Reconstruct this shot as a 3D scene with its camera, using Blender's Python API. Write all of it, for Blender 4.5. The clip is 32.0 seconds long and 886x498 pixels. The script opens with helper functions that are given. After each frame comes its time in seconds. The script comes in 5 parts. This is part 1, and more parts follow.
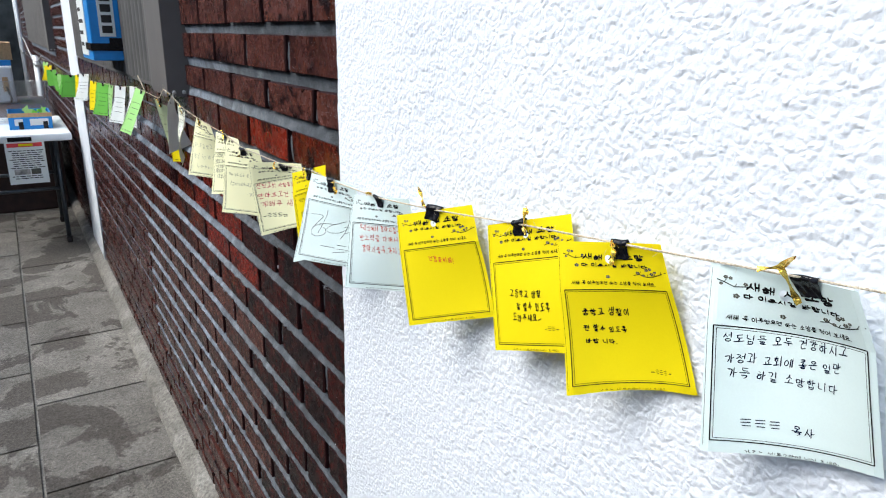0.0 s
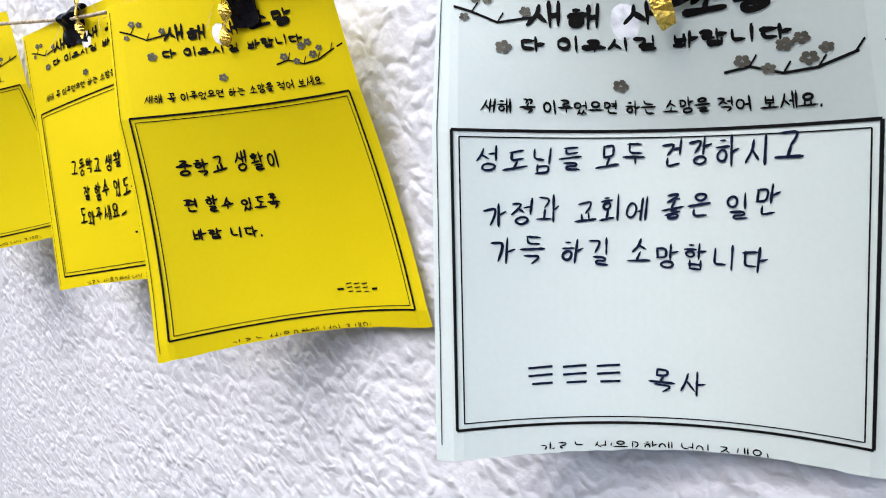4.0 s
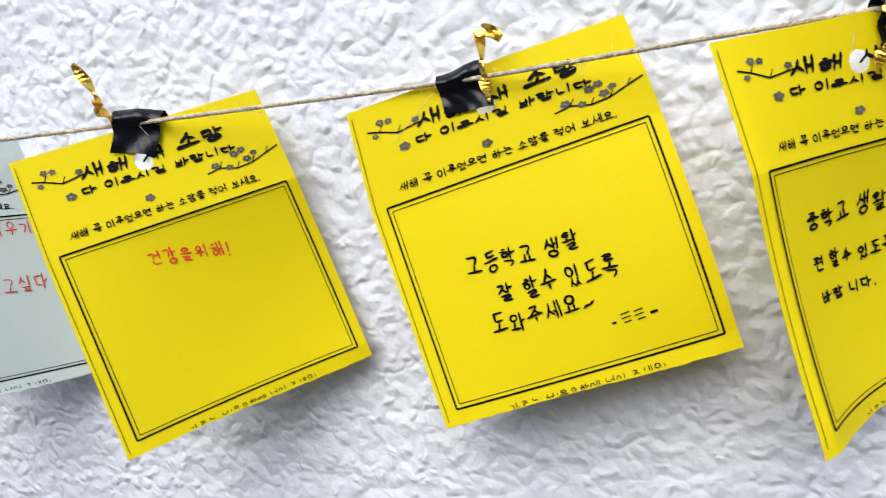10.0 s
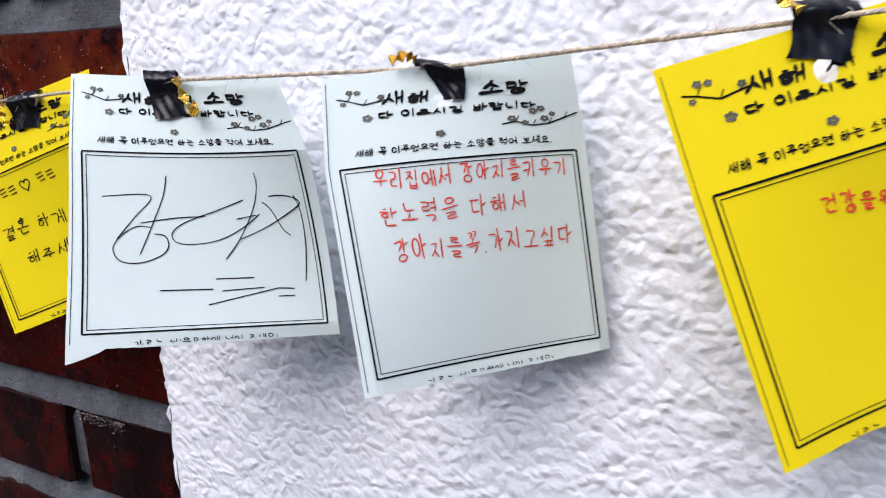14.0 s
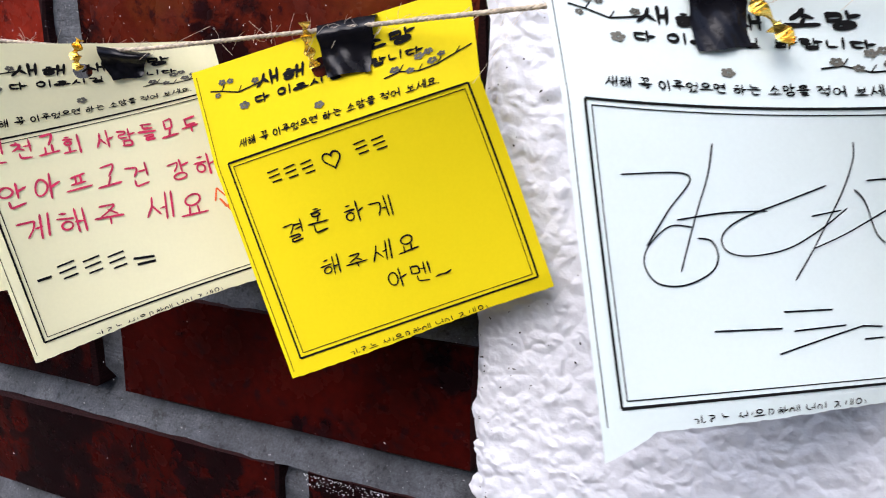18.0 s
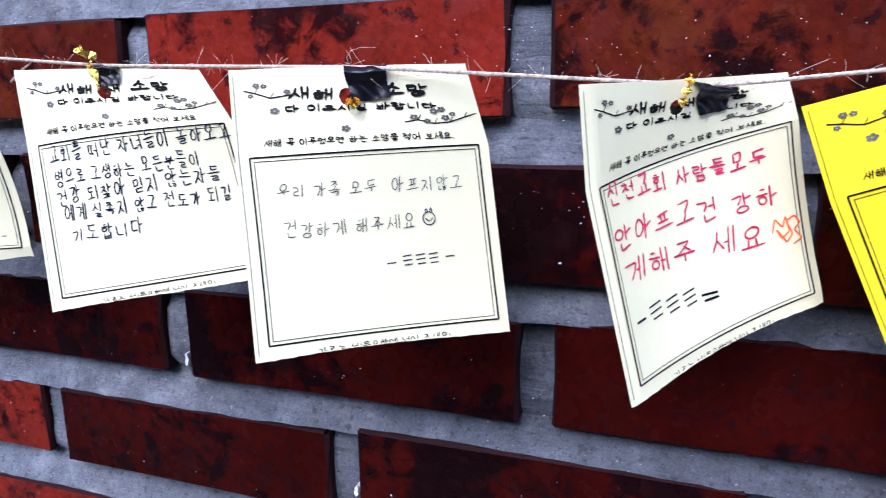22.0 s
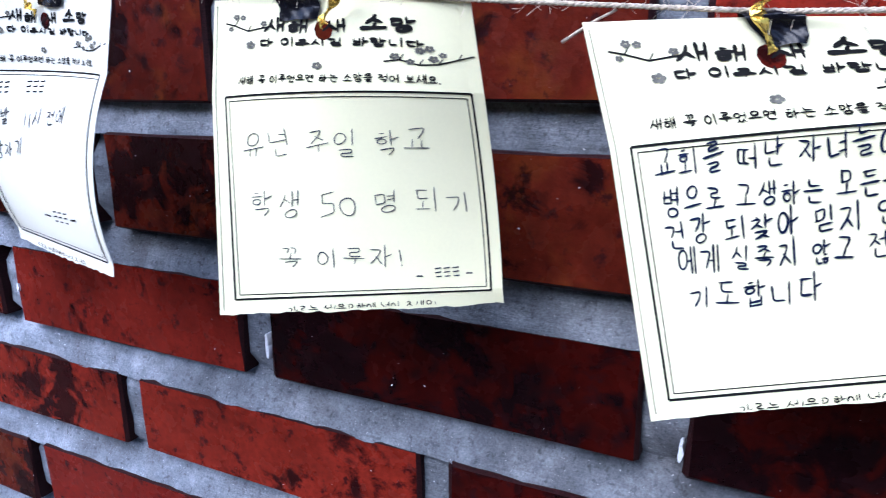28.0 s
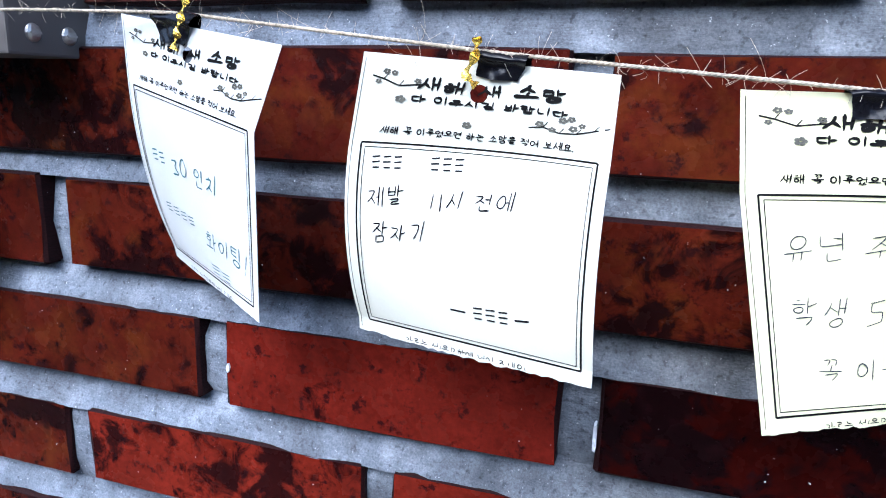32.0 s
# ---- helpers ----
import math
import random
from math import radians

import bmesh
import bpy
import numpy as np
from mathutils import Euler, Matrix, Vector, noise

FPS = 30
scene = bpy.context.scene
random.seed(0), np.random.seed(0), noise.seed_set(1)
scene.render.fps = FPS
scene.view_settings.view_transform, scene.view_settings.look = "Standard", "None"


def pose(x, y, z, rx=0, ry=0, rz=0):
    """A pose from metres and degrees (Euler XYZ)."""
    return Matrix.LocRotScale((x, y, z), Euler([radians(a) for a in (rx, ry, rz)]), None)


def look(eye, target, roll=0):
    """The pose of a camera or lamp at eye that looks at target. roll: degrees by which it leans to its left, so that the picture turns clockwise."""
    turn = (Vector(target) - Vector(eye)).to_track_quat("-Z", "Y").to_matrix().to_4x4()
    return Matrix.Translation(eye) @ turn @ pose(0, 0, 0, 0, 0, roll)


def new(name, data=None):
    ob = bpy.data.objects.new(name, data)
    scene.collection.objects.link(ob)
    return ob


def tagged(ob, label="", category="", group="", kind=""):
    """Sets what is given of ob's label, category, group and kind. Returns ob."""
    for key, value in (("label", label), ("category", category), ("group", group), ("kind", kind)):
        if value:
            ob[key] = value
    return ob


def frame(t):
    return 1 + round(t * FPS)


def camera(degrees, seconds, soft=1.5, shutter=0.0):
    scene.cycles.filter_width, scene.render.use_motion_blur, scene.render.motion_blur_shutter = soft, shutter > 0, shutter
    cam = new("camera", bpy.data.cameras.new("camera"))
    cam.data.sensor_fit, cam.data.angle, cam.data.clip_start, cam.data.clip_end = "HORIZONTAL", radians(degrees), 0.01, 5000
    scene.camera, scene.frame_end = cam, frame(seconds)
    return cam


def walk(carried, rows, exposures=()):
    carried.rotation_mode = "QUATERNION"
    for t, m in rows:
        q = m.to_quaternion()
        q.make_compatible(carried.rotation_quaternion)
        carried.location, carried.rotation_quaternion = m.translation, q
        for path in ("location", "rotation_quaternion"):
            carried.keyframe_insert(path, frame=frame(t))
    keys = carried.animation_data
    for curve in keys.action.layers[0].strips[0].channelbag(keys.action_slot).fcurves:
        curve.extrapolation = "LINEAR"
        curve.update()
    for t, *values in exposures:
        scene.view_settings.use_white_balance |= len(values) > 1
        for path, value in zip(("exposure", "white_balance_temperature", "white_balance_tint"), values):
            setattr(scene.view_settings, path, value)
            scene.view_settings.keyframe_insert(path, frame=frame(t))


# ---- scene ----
import functools

cam = camera(66.8, 32.0, soft=1.0, shutter=0.3)

PATH = [
    (0, (0.793, -0.348, 1.329), (-0.812, 0.681, 0.725), 1.2),
    (0.5, (0.764, -0.320, 1.316), (-0.816, 0.750, 0.718), 0.3),
    (1, (0.740, -0.283, 1.293), (-0.793, 0.834, 0.660), 0.8),
    (1.5, (0.707, -0.229, 1.254), (-0.756, 0.963, 0.592), 1.9),
    (2, (0.685, -0.179, 1.234), (-0.693, 1.088, 0.529), 1.6),
    (2.5, (0.677, -0.140, 1.222), (-0.615, 1.201, 0.493), 2.2),
    (4.5, (0.656, -0.150, 1.197), (-0.417, 1.410, 0.551), 4.0),
    (5, (0.632, -0.154, 1.194), (-0.368, 1.460, 0.565), 3.3),
    (5.5, (0.611, -0.153, 1.188), (-0.278, 1.544, 0.615), 2.1),
    (6, (0.585, -0.153, 1.174), (-0.200, 1.609, 0.646), 0.8),
    (6.5, (0.571, -0.154, 1.177), (-0.177, 1.633, 0.678), -0.1),
    (7, (0.554, -0.161, 1.181), (-0.164, 1.630, 0.658), -0.9),
    (7.5, (0.533, -0.168, 1.183), (-0.136, 1.652, 0.690), -2.1),
    (8, (0.514, -0.177, 1.180), (-0.106, 1.655, 0.673), -2.2),
    (8.5, (0.498, -0.185, 1.179), (-0.103, 1.656, 0.681), -1.8),
    (9, (0.485, -0.194, 1.184), (-0.101, 1.655, 0.699), -1.8),
    (9.5, (0.469, -0.208, 1.184), (-0.129, 1.638, 0.698), -1.9),
    (10, (0.447, -0.222, 1.186), (-0.115, 1.641, 0.724), -1.3),
    (10.5, (0.428, -0.228, 1.187), (-0.142, 1.635, 0.737), -1.1),
    (11, (0.406, -0.236, 1.187), (-0.168, 1.629, 0.752), -1.2),
    (11.5, (0.383, -0.242, 1.188), (-0.249, 1.605, 0.753), -1.2),
    (12, (0.353, -0.240, 1.178), (-0.323, 1.590, 0.740), -1.0),
    (12.5, (0.333, -0.239, 1.181), (-0.363, 1.573, 0.699), -1.1),
    (13, (0.316, -0.241, 1.183), (-0.469, 1.517, 0.642), -1.6),
    (13.5, (0.299, -0.240, 1.175), (-0.515, 1.521, 0.690), -1.3),
    (15.5, (0.189, -0.182, 1.143), (-0.728, 1.527, 0.656), 0.7),
    (16, (0.167, -0.194, 1.145), (-0.729, 1.533, 0.679), 0.4),
    (16.5, (0.145, -0.201, 1.147), (-0.690, 1.558, 0.690), 1.0),
    (17, (0.126, -0.202, 1.146), (-0.676, 1.571, 0.686), 0.6),
    (17.5, (0.101, -0.213, 1.146), (-0.689, 1.564, 0.682), 0.3),
    (18, (0.076, -0.215, 1.144), (-0.636, 1.591, 0.664), 0.9),
    (18.5, (0.043, -0.220, 1.140), (-0.616, 1.600, 0.636), 0.7),
    (19, (0.009, -0.228, 1.147), (-0.601, 1.613, 0.654), 1.1),
    (19.5, (-0.023, -0.230, 1.150), (-0.527, 1.645, 0.671), 1.1),
    (20, (-0.053, -0.238, 1.156), (-0.524, 1.648, 0.686), 0.8),
    (20.5, (-0.084, -0.256, 1.159), (-0.555, 1.634, 0.706), 1.3),
    (21, (-0.107, -0.271, 1.158), (-0.597, 1.611, 0.688), 0.8),
    (21.5, (-0.115, -0.274, 1.158), (-0.666, 1.591, 0.690), -0.4),
    (22, (-0.124, -0.282, 1.153), (-0.755, 1.559, 0.689), -0.8),
    (22.5, (-0.141, -0.284, 1.153), (-0.844, 1.534, 0.708), -0.6),
    (23, (-0.155, -0.272, 1.149), (-0.880, 1.535, 0.688), -0.4),
    (23.5, (-0.179, -0.258, 1.147), (-0.947, 1.525, 0.665), -0.3),
    (24, (-0.201, -0.250, 1.146), (-1.012, 1.513, 0.660), 0.3),
    (24.5, (-0.223, -0.248, 1.145), (-1.081, 1.488, 0.644), 0.1),
    (25, (-0.237, -0.245, 1.143), (-1.132, 1.471, 0.638), 0.1),
    (25.5, (-0.247, -0.236, 1.149), (-1.200, 1.446, 0.639), -1.0),
    (27.5, (-0.324, -0.228, 1.147), (-1.214, 1.488, 0.634), -0.5),
    (28, (-0.351, -0.242, 1.152), (-1.203, 1.490, 0.631), -0.6),
    (28.5, (-0.374, -0.251, 1.152), (-1.214, 1.488, 0.632), -0.2),
    (29, (-0.395, -0.253, 1.155), (-1.209, 1.497, 0.629), 0.3),
    (29.5, (-0.416, -0.255, 1.156), (-1.178, 1.519, 0.635), 0.3),
    (30, (-0.440, -0.259, 1.160), (-1.195, 1.519, 0.644), 0.2),
    (30.5, (-0.459, -0.259, 1.172), (-1.200, 1.531, 0.675), -0.2),
    (31, (-0.491, -0.271, 1.175), (-1.231, 1.523, 0.694), 0.1),
    (31.5, (-0.530, -0.290, 1.169), (-1.199, 1.540, 0.714), 1.3),
    (32, (-0.552, -0.293, 1.170), (-1.141, 1.567, 0.729), 1.7),
]
LIGHT_METER = [(0.0, 1.08, 6150, 3), (2.0, 0.98, 6350, 4), (5.0, 0.78, 6300, 14), (7.0, 0.80, 6250, 6), (9.0, 0.79, 6250, 7), (13.0, 0.76, 6150, 12), (16.0, 1.02, 6300, 19),
               (18.0, 1.08, 6250, 15), (19.0, 1.22, 6000, 13), (20.5, 1.48, 5350, 19), (23.0, 1.49, 5180, 24), (25.0, 1.36, 5080, 26), (28.0, 1.46, 5130, 16), (30.0, 1.56, 5200, 12), (31.0, 1.64, 5300, 9), (32.0, 1.60, 5300, 9)]
walk(cam, [(t, look(eye, target, roll)) for t, eye, target, roll in PATH], LIGHT_METER)


# ---- light ----
world = bpy.data.worlds.new("sky")
scene.world = world
world.use_nodes = True
wn = world.node_tree.nodes
sky = wn.new("ShaderNodeTexSky")
sky.sky_type, sky.sun_disc = "NISHITA", False
sky.sun_elevation, sky.sun_rotation = radians(50), radians(197)
sky.dust_density, sky.ozone_density = 3.0, 1.0
world.node_tree.links.new(sky.outputs[0], wn["Background"].inputs[0])
wn["Background"].inputs[1].default_value = 0.15
sun = new("sun", bpy.data.lights.new("sun", "SUN"))
sun.data.energy, sun.data.angle, sun.data.color = 1.50, radians(52), (1.0, 0.98, 0.96)
sun.matrix_world = look((-0.9, -3.0, 4.6), (0, 0, 1))

# ---- helpers of this scene ----


def link(name, verts, faces, mat, parent=None, label="", smooth=False):
    me = bpy.data.meshes.new(name)
    me.from_pydata([tuple(v) for v in verts], [], faces)
    me.materials.append(mat)
    if smooth:
        me.shade_smooth()
    ob = new(name, me)
    if parent is not None:
        ob.parent = parent
    return tagged(ob, label)


def part(name, bm, mat, parent=None, label="", smooth=False):
    me = bpy.data.meshes.new(name)
    bm.to_mesh(me)
    bm.free()
    me.materials.append(mat)
    if smooth:
        me.shade_smooth()
    ob = new(name, me)
    if parent is not None:
        ob.parent = parent
    return tagged(ob, label)


def thing(name, label, category, at=(0, 0, 0), group="", kind=""):
    ob = new(name)
    ob.location = at
    return tagged(ob, label, category, group, kind)


def add_box(bm, lo, hi, bevel=0.0, m=None):
    made = bmesh.ops.create_cube(bm, size=1)["verts"]
    c = [(a + b) / 2 for a, b in zip(lo, hi)]
    d = [b - a for a, b in zip(lo, hi)]
    for v in made:
        v.co = Vector((c[0] + v.co.x * d[0], c[1] + v.co.y * d[1], c[2] + v.co.z * d[2]))
    if bevel:
        es = list({e for v in made for e in v.link_edges})
        r = bmesh.ops.bevel(bm, geom=es, offset=bevel, segments=2, affect="EDGES", profile=0.6)
        made = list({v for f in r["faces"] for v in f.verts} | {v for v in made if v.is_valid})
    if m is not None:
        bmesh.ops.transform(bm, matrix=m, verts=[v for v in made if v.is_valid])
    return bm


def box(lo, hi, bevel=0.0, m=None):
    return add_box(bmesh.new(), lo, hi, bevel, m)


def tube(points, radius, sides=8):
    """Vertices and faces of a round tube along points; radius may be a list."""
    pts = [Vector(p) for p in points]
    verts, faces = [], []
    for i, p in enumerate(pts):
        t = (pts[min(i + 1, len(pts) - 1)] - pts[max(i - 1, 0)]).normalized()
        a = t.orthogonal() if abs(t.z) > 0.9 else t.cross(Vector((0, 0, 1)))
        a.normalize()
        b = t.cross(a)
        r = radius[i] if isinstance(radius, (list, tuple)) else radius
        for k in range(sides):
            w = 2 * math.pi * k / sides
            verts.append(p + r * (math.cos(w) * a + math.sin(w) * b))
        if i:
            for k in range(sides):
                k2 = (k + 1) % sides
                faces.append(((i - 1) * sides + k, (i - 1) * sides + k2, i * sides + k2, i * sides + k))
    faces.append(tuple(range(sides))[::-1])
    faces.append(tuple(range((len(pts) - 1) * sides, len(pts) * sides)))
    return verts, faces


# ---- materials ----
class Nodes:
    """A small wrapper: one material with its node tree."""

    def __init__(self, name, rough=0.6, metal=0.0, spec=0.5):
        self.mat = bpy.data.materials.new(name)
        self.mat.use_nodes = True
        self.t = self.mat.node_tree
        self.b = self.t.nodes["Principled BSDF"]
        self.b.inputs["Roughness"].default_value = rough
        self.b.inputs["Metallic"].default_value = metal
        self.b.inputs["Specular IOR Level"].default_value = spec
        self.co = self.t.nodes.new("ShaderNodeTexCoord").outputs["Object"]

    def add(self, kind, **sets):
        n = self.t.nodes.new(kind)
        for k, v in sets.items():
            n.inputs[k.replace("_", " ")].default_value = v
        return n

    def wire(self, a, b):
        self.t.links.new(a, b)

    def noise(self, scale, detail=4.0, rough=0.55, dist=0.0, vec=None):
        n = self.add("ShaderNodeTexNoise", Scale=scale, Detail=detail, Roughness=rough, Distortion=dist)
        self.wire(self.co if vec is None else vec, n.inputs["Vector"])
        return n.outputs["Fac"]

    def ramp(self, fac, stops):
        n = self.t.nodes.new("ShaderNodeValToRGB")
        el = n.color_ramp.elements
        while len(el) < len(stops):
            el.new(0.5)
        for e, (p, c) in zip(el, stops):
            e.position = p
            e.color = (*c, 1) if isinstance(c, tuple) else (c, c, c, 1)
        self.wire(fac, n.inputs["Fac"])
        return n.outputs["Color"]

    def mix(self, fac, a, b, mode="MIX"):
        n = self.t.nodes.new("ShaderNodeMix")
        n.data_type, n.blend_type = "RGBA", mode
        for sock, v in ((n.inputs[0], fac), (n.inputs[6], a), (n.inputs[7], b)):
            if isinstance(v, (int, float)):
                sock.default_value = v
            elif isinstance(v, tuple):
                sock.default_value = (*v, 1)
            else:
                self.wire(v, sock)
        return n.outputs[2]

    def color(self, c):
        if isinstance(c, tuple):
            self.b.inputs["Base Color"].default_value = (*c, 1)
        else:
            self.wire(c, self.b.inputs["Base Color"])
        return self

    def rough(self, c):
        self.wire(c, self.b.inputs["Roughness"])
        return self

    def bump(self, fac, strength=0.3, distance=0.002):
        n = self.add("ShaderNodeBump", Strength=strength, Distance=distance)
        self.wire(fac, n.inputs["Height"])
        if self.b.inputs["Normal"].is_linked:
            self.wire(self.b.inputs["Normal"].links[0].from_socket, n.inputs["Normal"])
        self.wire(n.outputs[0], self.b.inputs["Normal"])
        return self

    def random(self):
        return self.t.nodes.new("ShaderNodeObjectInfo").outputs["Random"]

    def island(self):
        return self.t.nodes.new("ShaderNodeNewGeometry").outputs["Random Per Island"]

    def world(self):
        """Place in the world, so that joined and single pieces are grained alike."""
        self.co = self.t.nodes.new("ShaderNodeNewGeometry").outputs["Position"]
        return self


def simple(name, c, rough=0.6, metal=0.0, grain=30.0, amount=0.15, bump=0.1, spec=0.5):
    n = Nodes(name, rough, metal, spec)
    dark = tuple(v * (1 - amount) for v in c)
    light = tuple(min(1, v * (1 + amount)) for v in c)
    n.color(n.ramp(n.noise(grain), [(0.3, dark), (0.7, light)]))
    n.bump(n.noise(grain * 6), bump, 0.001)
    return n.mat


def brick_material(name, tones, black, warm=0.0, island=False):
    """Glazed brick: two tones of red, a share of kiln-black blotches, a share of orange-brown scorch."""
    n = Nodes(name, 0.28, spec=0.10).world()
    pick = n.island() if island else n.random()
    c = n.ramp(pick, [(0.0, tones[0]), (0.45, tones[1]), (0.75, tuple((p + q) / 2 for p, q in zip(*tones))), (1.0, tones[1])])
    c = n.mix(1.0, c, n.ramp(n.noise(21, 5, 0.6), [(0.32, 0.62), (0.5, 0.95), (0.68, 1.25)]), "MULTIPLY")
    c = n.mix(1.0, c, n.ramp(n.noise(260, 3, 0.6), [(0.35, 0.82), (0.65, 1.14)]), "MULTIPLY")
    if warm:
        c = n.mix(n.ramp(n.noise(27, 5, 0.65), [(0.50, 0.0), (0.66, warm)]), c, (0.105, 0.026, 0.005))
    # black blotches: broad clouds broken up by a finer noise, more on some bricks than on others
    spread = n.ramp(pick, [(0.0, 0.05), (0.3, 0.0), (0.55, 0.07), (0.8, 0.02), (1.0, 0.06)])
    cloud = n.mix(0.45, n.noise(16, 3, 0.55, 0.4), n.noise(62, 6, 0.66, 0.6))
    total = n.mix(1.0, cloud, spread, "ADD")
    edge = 0.632 - 0.17 * black
    c = n.mix(n.ramp(total, [(edge, 0.0), (edge + 0.055, 0.9)]), c, (0.0034, 0.0014, 0.0020))
    small = n.ramp(n.noise(105, 5, 0.66), [(0.56, 0.0), (0.64, 0.85)])
    c = n.mix(small, c, (0.012, 0.003, 0.004))
    specks = n.ramp(n.noise(520, 2), [(0.775, 0.0), (0.79, 0.8)])
    c = n.mix(specks, c, (0.30, 0.27, 0.27))
    n.color(c)
    n.rough(n.ramp(n.noise(60), [(0.3, 0.16), (0.7, 0.36)]))
    n.bump(n.noise(45, 5), 0.3, 0.003)
    n.bump(n.noise(500, 3), 0.22, 0.0006)
    return n.mat


def mortar_material():
    n = Nodes("mortar", 0.85, spec=0.3).world()
    c = n.ramp(n.noise(38, 6, 0.65), [(0.3, (0.064, 0.071, 0.081)), (0.5, (0.124, 0.135, 0.152)), (0.7, (0.225, 0.240, 0.262))])
    c = n.mix(n.ramp(n.noise(13, 5, 0.65, 0.6), [(0.48, 0.0), (0.70, 0.7)]), c, (0.045, 0.044, 0.046))
    c = n.mix(1.0, c, n.ramp(n.noise(900, 3, 0.7), [(0.34, 0.76), (0.66, 1.25)]), "MULTIPLY")
    c = n.mix(1.0, c, n.ramp(n.noise(330, 2), [(0.30, 0.55), (0.42, 1.0)]), "MULTIPLY")
    c = n.mix(n.ramp(n.noise(640, 2), [(0.70, 0.0), (0.74, 0.8)]), c, (0.42, 0.43, 0.44))
    # paler under the window, darker beside the plaster: shade put into the colour
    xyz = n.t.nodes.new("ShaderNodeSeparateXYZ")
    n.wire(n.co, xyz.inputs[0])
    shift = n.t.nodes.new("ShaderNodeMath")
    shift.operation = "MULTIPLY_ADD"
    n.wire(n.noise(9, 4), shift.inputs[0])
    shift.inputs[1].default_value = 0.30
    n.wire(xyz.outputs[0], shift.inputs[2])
    wall_shade = n.t.nodes.new("ShaderNodeMapRange")
    n.wire(shift.outputs[0], wall_shade.inputs[0])
    wall_shade.inputs[1].default_value, wall_shade.inputs[2].default_value = -0.62, 0.08
    c = n.mix(1.0, c, n.ramp(wall_shade.outputs[0], [(0.0, (1.36, 1.42, 1.52)), (0.38, (1.0, 1.0, 1.0)), (0.95, (0.52, 0.52, 0.53))]), "MULTIPLY")
    n.color(c)
    n.bump(n.noise(110, 5), 0.45, 0.003)
    # the trowel's drag along the joints
    drag = n.t.nodes.new("ShaderNodeMapping")
    drag.inputs["Scale"].default_value = (0.22, 1.0, 1.0)
    n.wire(n.co, drag.inputs["Vector"])
    n.bump(n.noise(420, 3, 0.6, vec=drag.outputs[0]), 0.5, 0.0016)
    n.bump(n.noise(600, 3), 0.45, 0.0009)
    return n.mat


def stucco_material():
    n = Nodes("stucco", 0.75, spec=0.3).world()
    c = n.ramp(n.noise(7, 5), [(0.3, (0.64, 0.66, 0.715)), (0.7, (0.70, 0.717, 0.76))])
    dirt = n.ramp(n.noise(28, 6), [(0.64, 0.0), (0.84, 0.25)])
    c = n.mix(dirt, c, (0.60, 0.55, 0.50))
    n.color(c)
    # rounded lumps of sprayed plaster
    warp = n.add("ShaderNodeTexNoise", Scale=85.0, Detail=2.0)
    n.wire(n.co, warp.inputs["Vector"])
    move = n.t.nodes.new("ShaderNodeVectorMath")
    move.operation = "MULTIPLY_ADD"
    n.wire(warp.outputs["Color"], move.inputs[0])
    move.inputs[1].default_value = (0.010, 0.010, 0.010)
    n.wire(n.co, move.inputs[2])
    cell = n.t.nodes.new("ShaderNodeTexVoronoi")
    cell.feature = "SMOOTH_F1"
    cell.inputs["Scale"].default_value = 215.0
    cell.inputs["Smoothness"].default_value = 0.5
    n.wire(move.outputs[0], cell.inputs["Vector"])
    dome = n.t.nodes.new("ShaderNodeMath")
    dome.operation = "MULTIPLY"
    n.wire(cell.outputs["Distance"], dome.inputs[0])
    dome.inputs[1].default_value = -1.0
    n.bump(dome.outputs[0], 0.75, 0.0019)
    n.bump(n.noise(150, 3, 0.5), 0.55, 0.0019)
    n.bump(n.noise(420, 3, 0.6), 0.22, 0.0007)
    return n.mat


def paper_material(name, c, tint=0.35):
    n = Nodes(name, 0.62, spec=0.12)
    fibre = n.noise(900, 3)
    cloud = n.noise(18, 3)
    col = n.mix(0.5, n.ramp(fibre, [(0.3, tuple(v * 0.95 for v in c)), (0.7, c)]), n.ramp(cloud, [(0.3, tuple(v * 0.93 for v in c)), (0.7, c)]))
    n.color(col)
    n.bump(n.noise(45, 2), 0.08, 0.003)
    t = n.t.nodes.new("ShaderNodeBsdfTranslucent")
    n.wire(col, t.inputs["Color"])
    m = n.t.nodes.new("ShaderNodeMixShader")
    m.inputs[0].default_value = tint
    n.wire(n.b.outputs[0], m.inputs[1])
    n.wire(t.outputs[0], m.inputs[2])
    n.wire(m.outputs[0], n.t.nodes["Material Output"].inputs["Surface"])
    return n.mat


def paving_material():
    n = Nodes("paving_stone", 0.85, spec=0.25).world()
    c = n.ramp(n.noise(5, 6, 0.65), [(0.3, (0.155, 0.140, 0.122)), (0.5, (0.215, 0.196, 0.172)), (0.7, (0.285, 0.262, 0.232))])
    damp = n.ramp(n.noise(2.9, 6, 0.62, 0.5), [(0.505, 0.0), (0.53, 0.82)])
    c = n.mix(damp, c, (0.088, 0.076, 0.064))
    c = n.mix(1.0, c, n.ramp(n.random(), [(0.0, 0.84), (1.0, 1.1)]), "MULTIPLY")
    c = n.mix(1.0, c, n.ramp(n.noise(95, 5, 0.75), [(0.32, 0.55), (0.68, 1.4)]), "MULTIPLY")
    c = n.mix(1.0, c, n.ramp(n.noise(330, 2), [(0.36, 0.6), (0.6, 1.15)]), "MULTIPLY")
    n.color(c)
    n.bump(n.noise(120, 5, 0.7), 0.6, 0.004)
    n.bump(n.noise(400, 3), 0.5, 0.0015)
    return n.mat


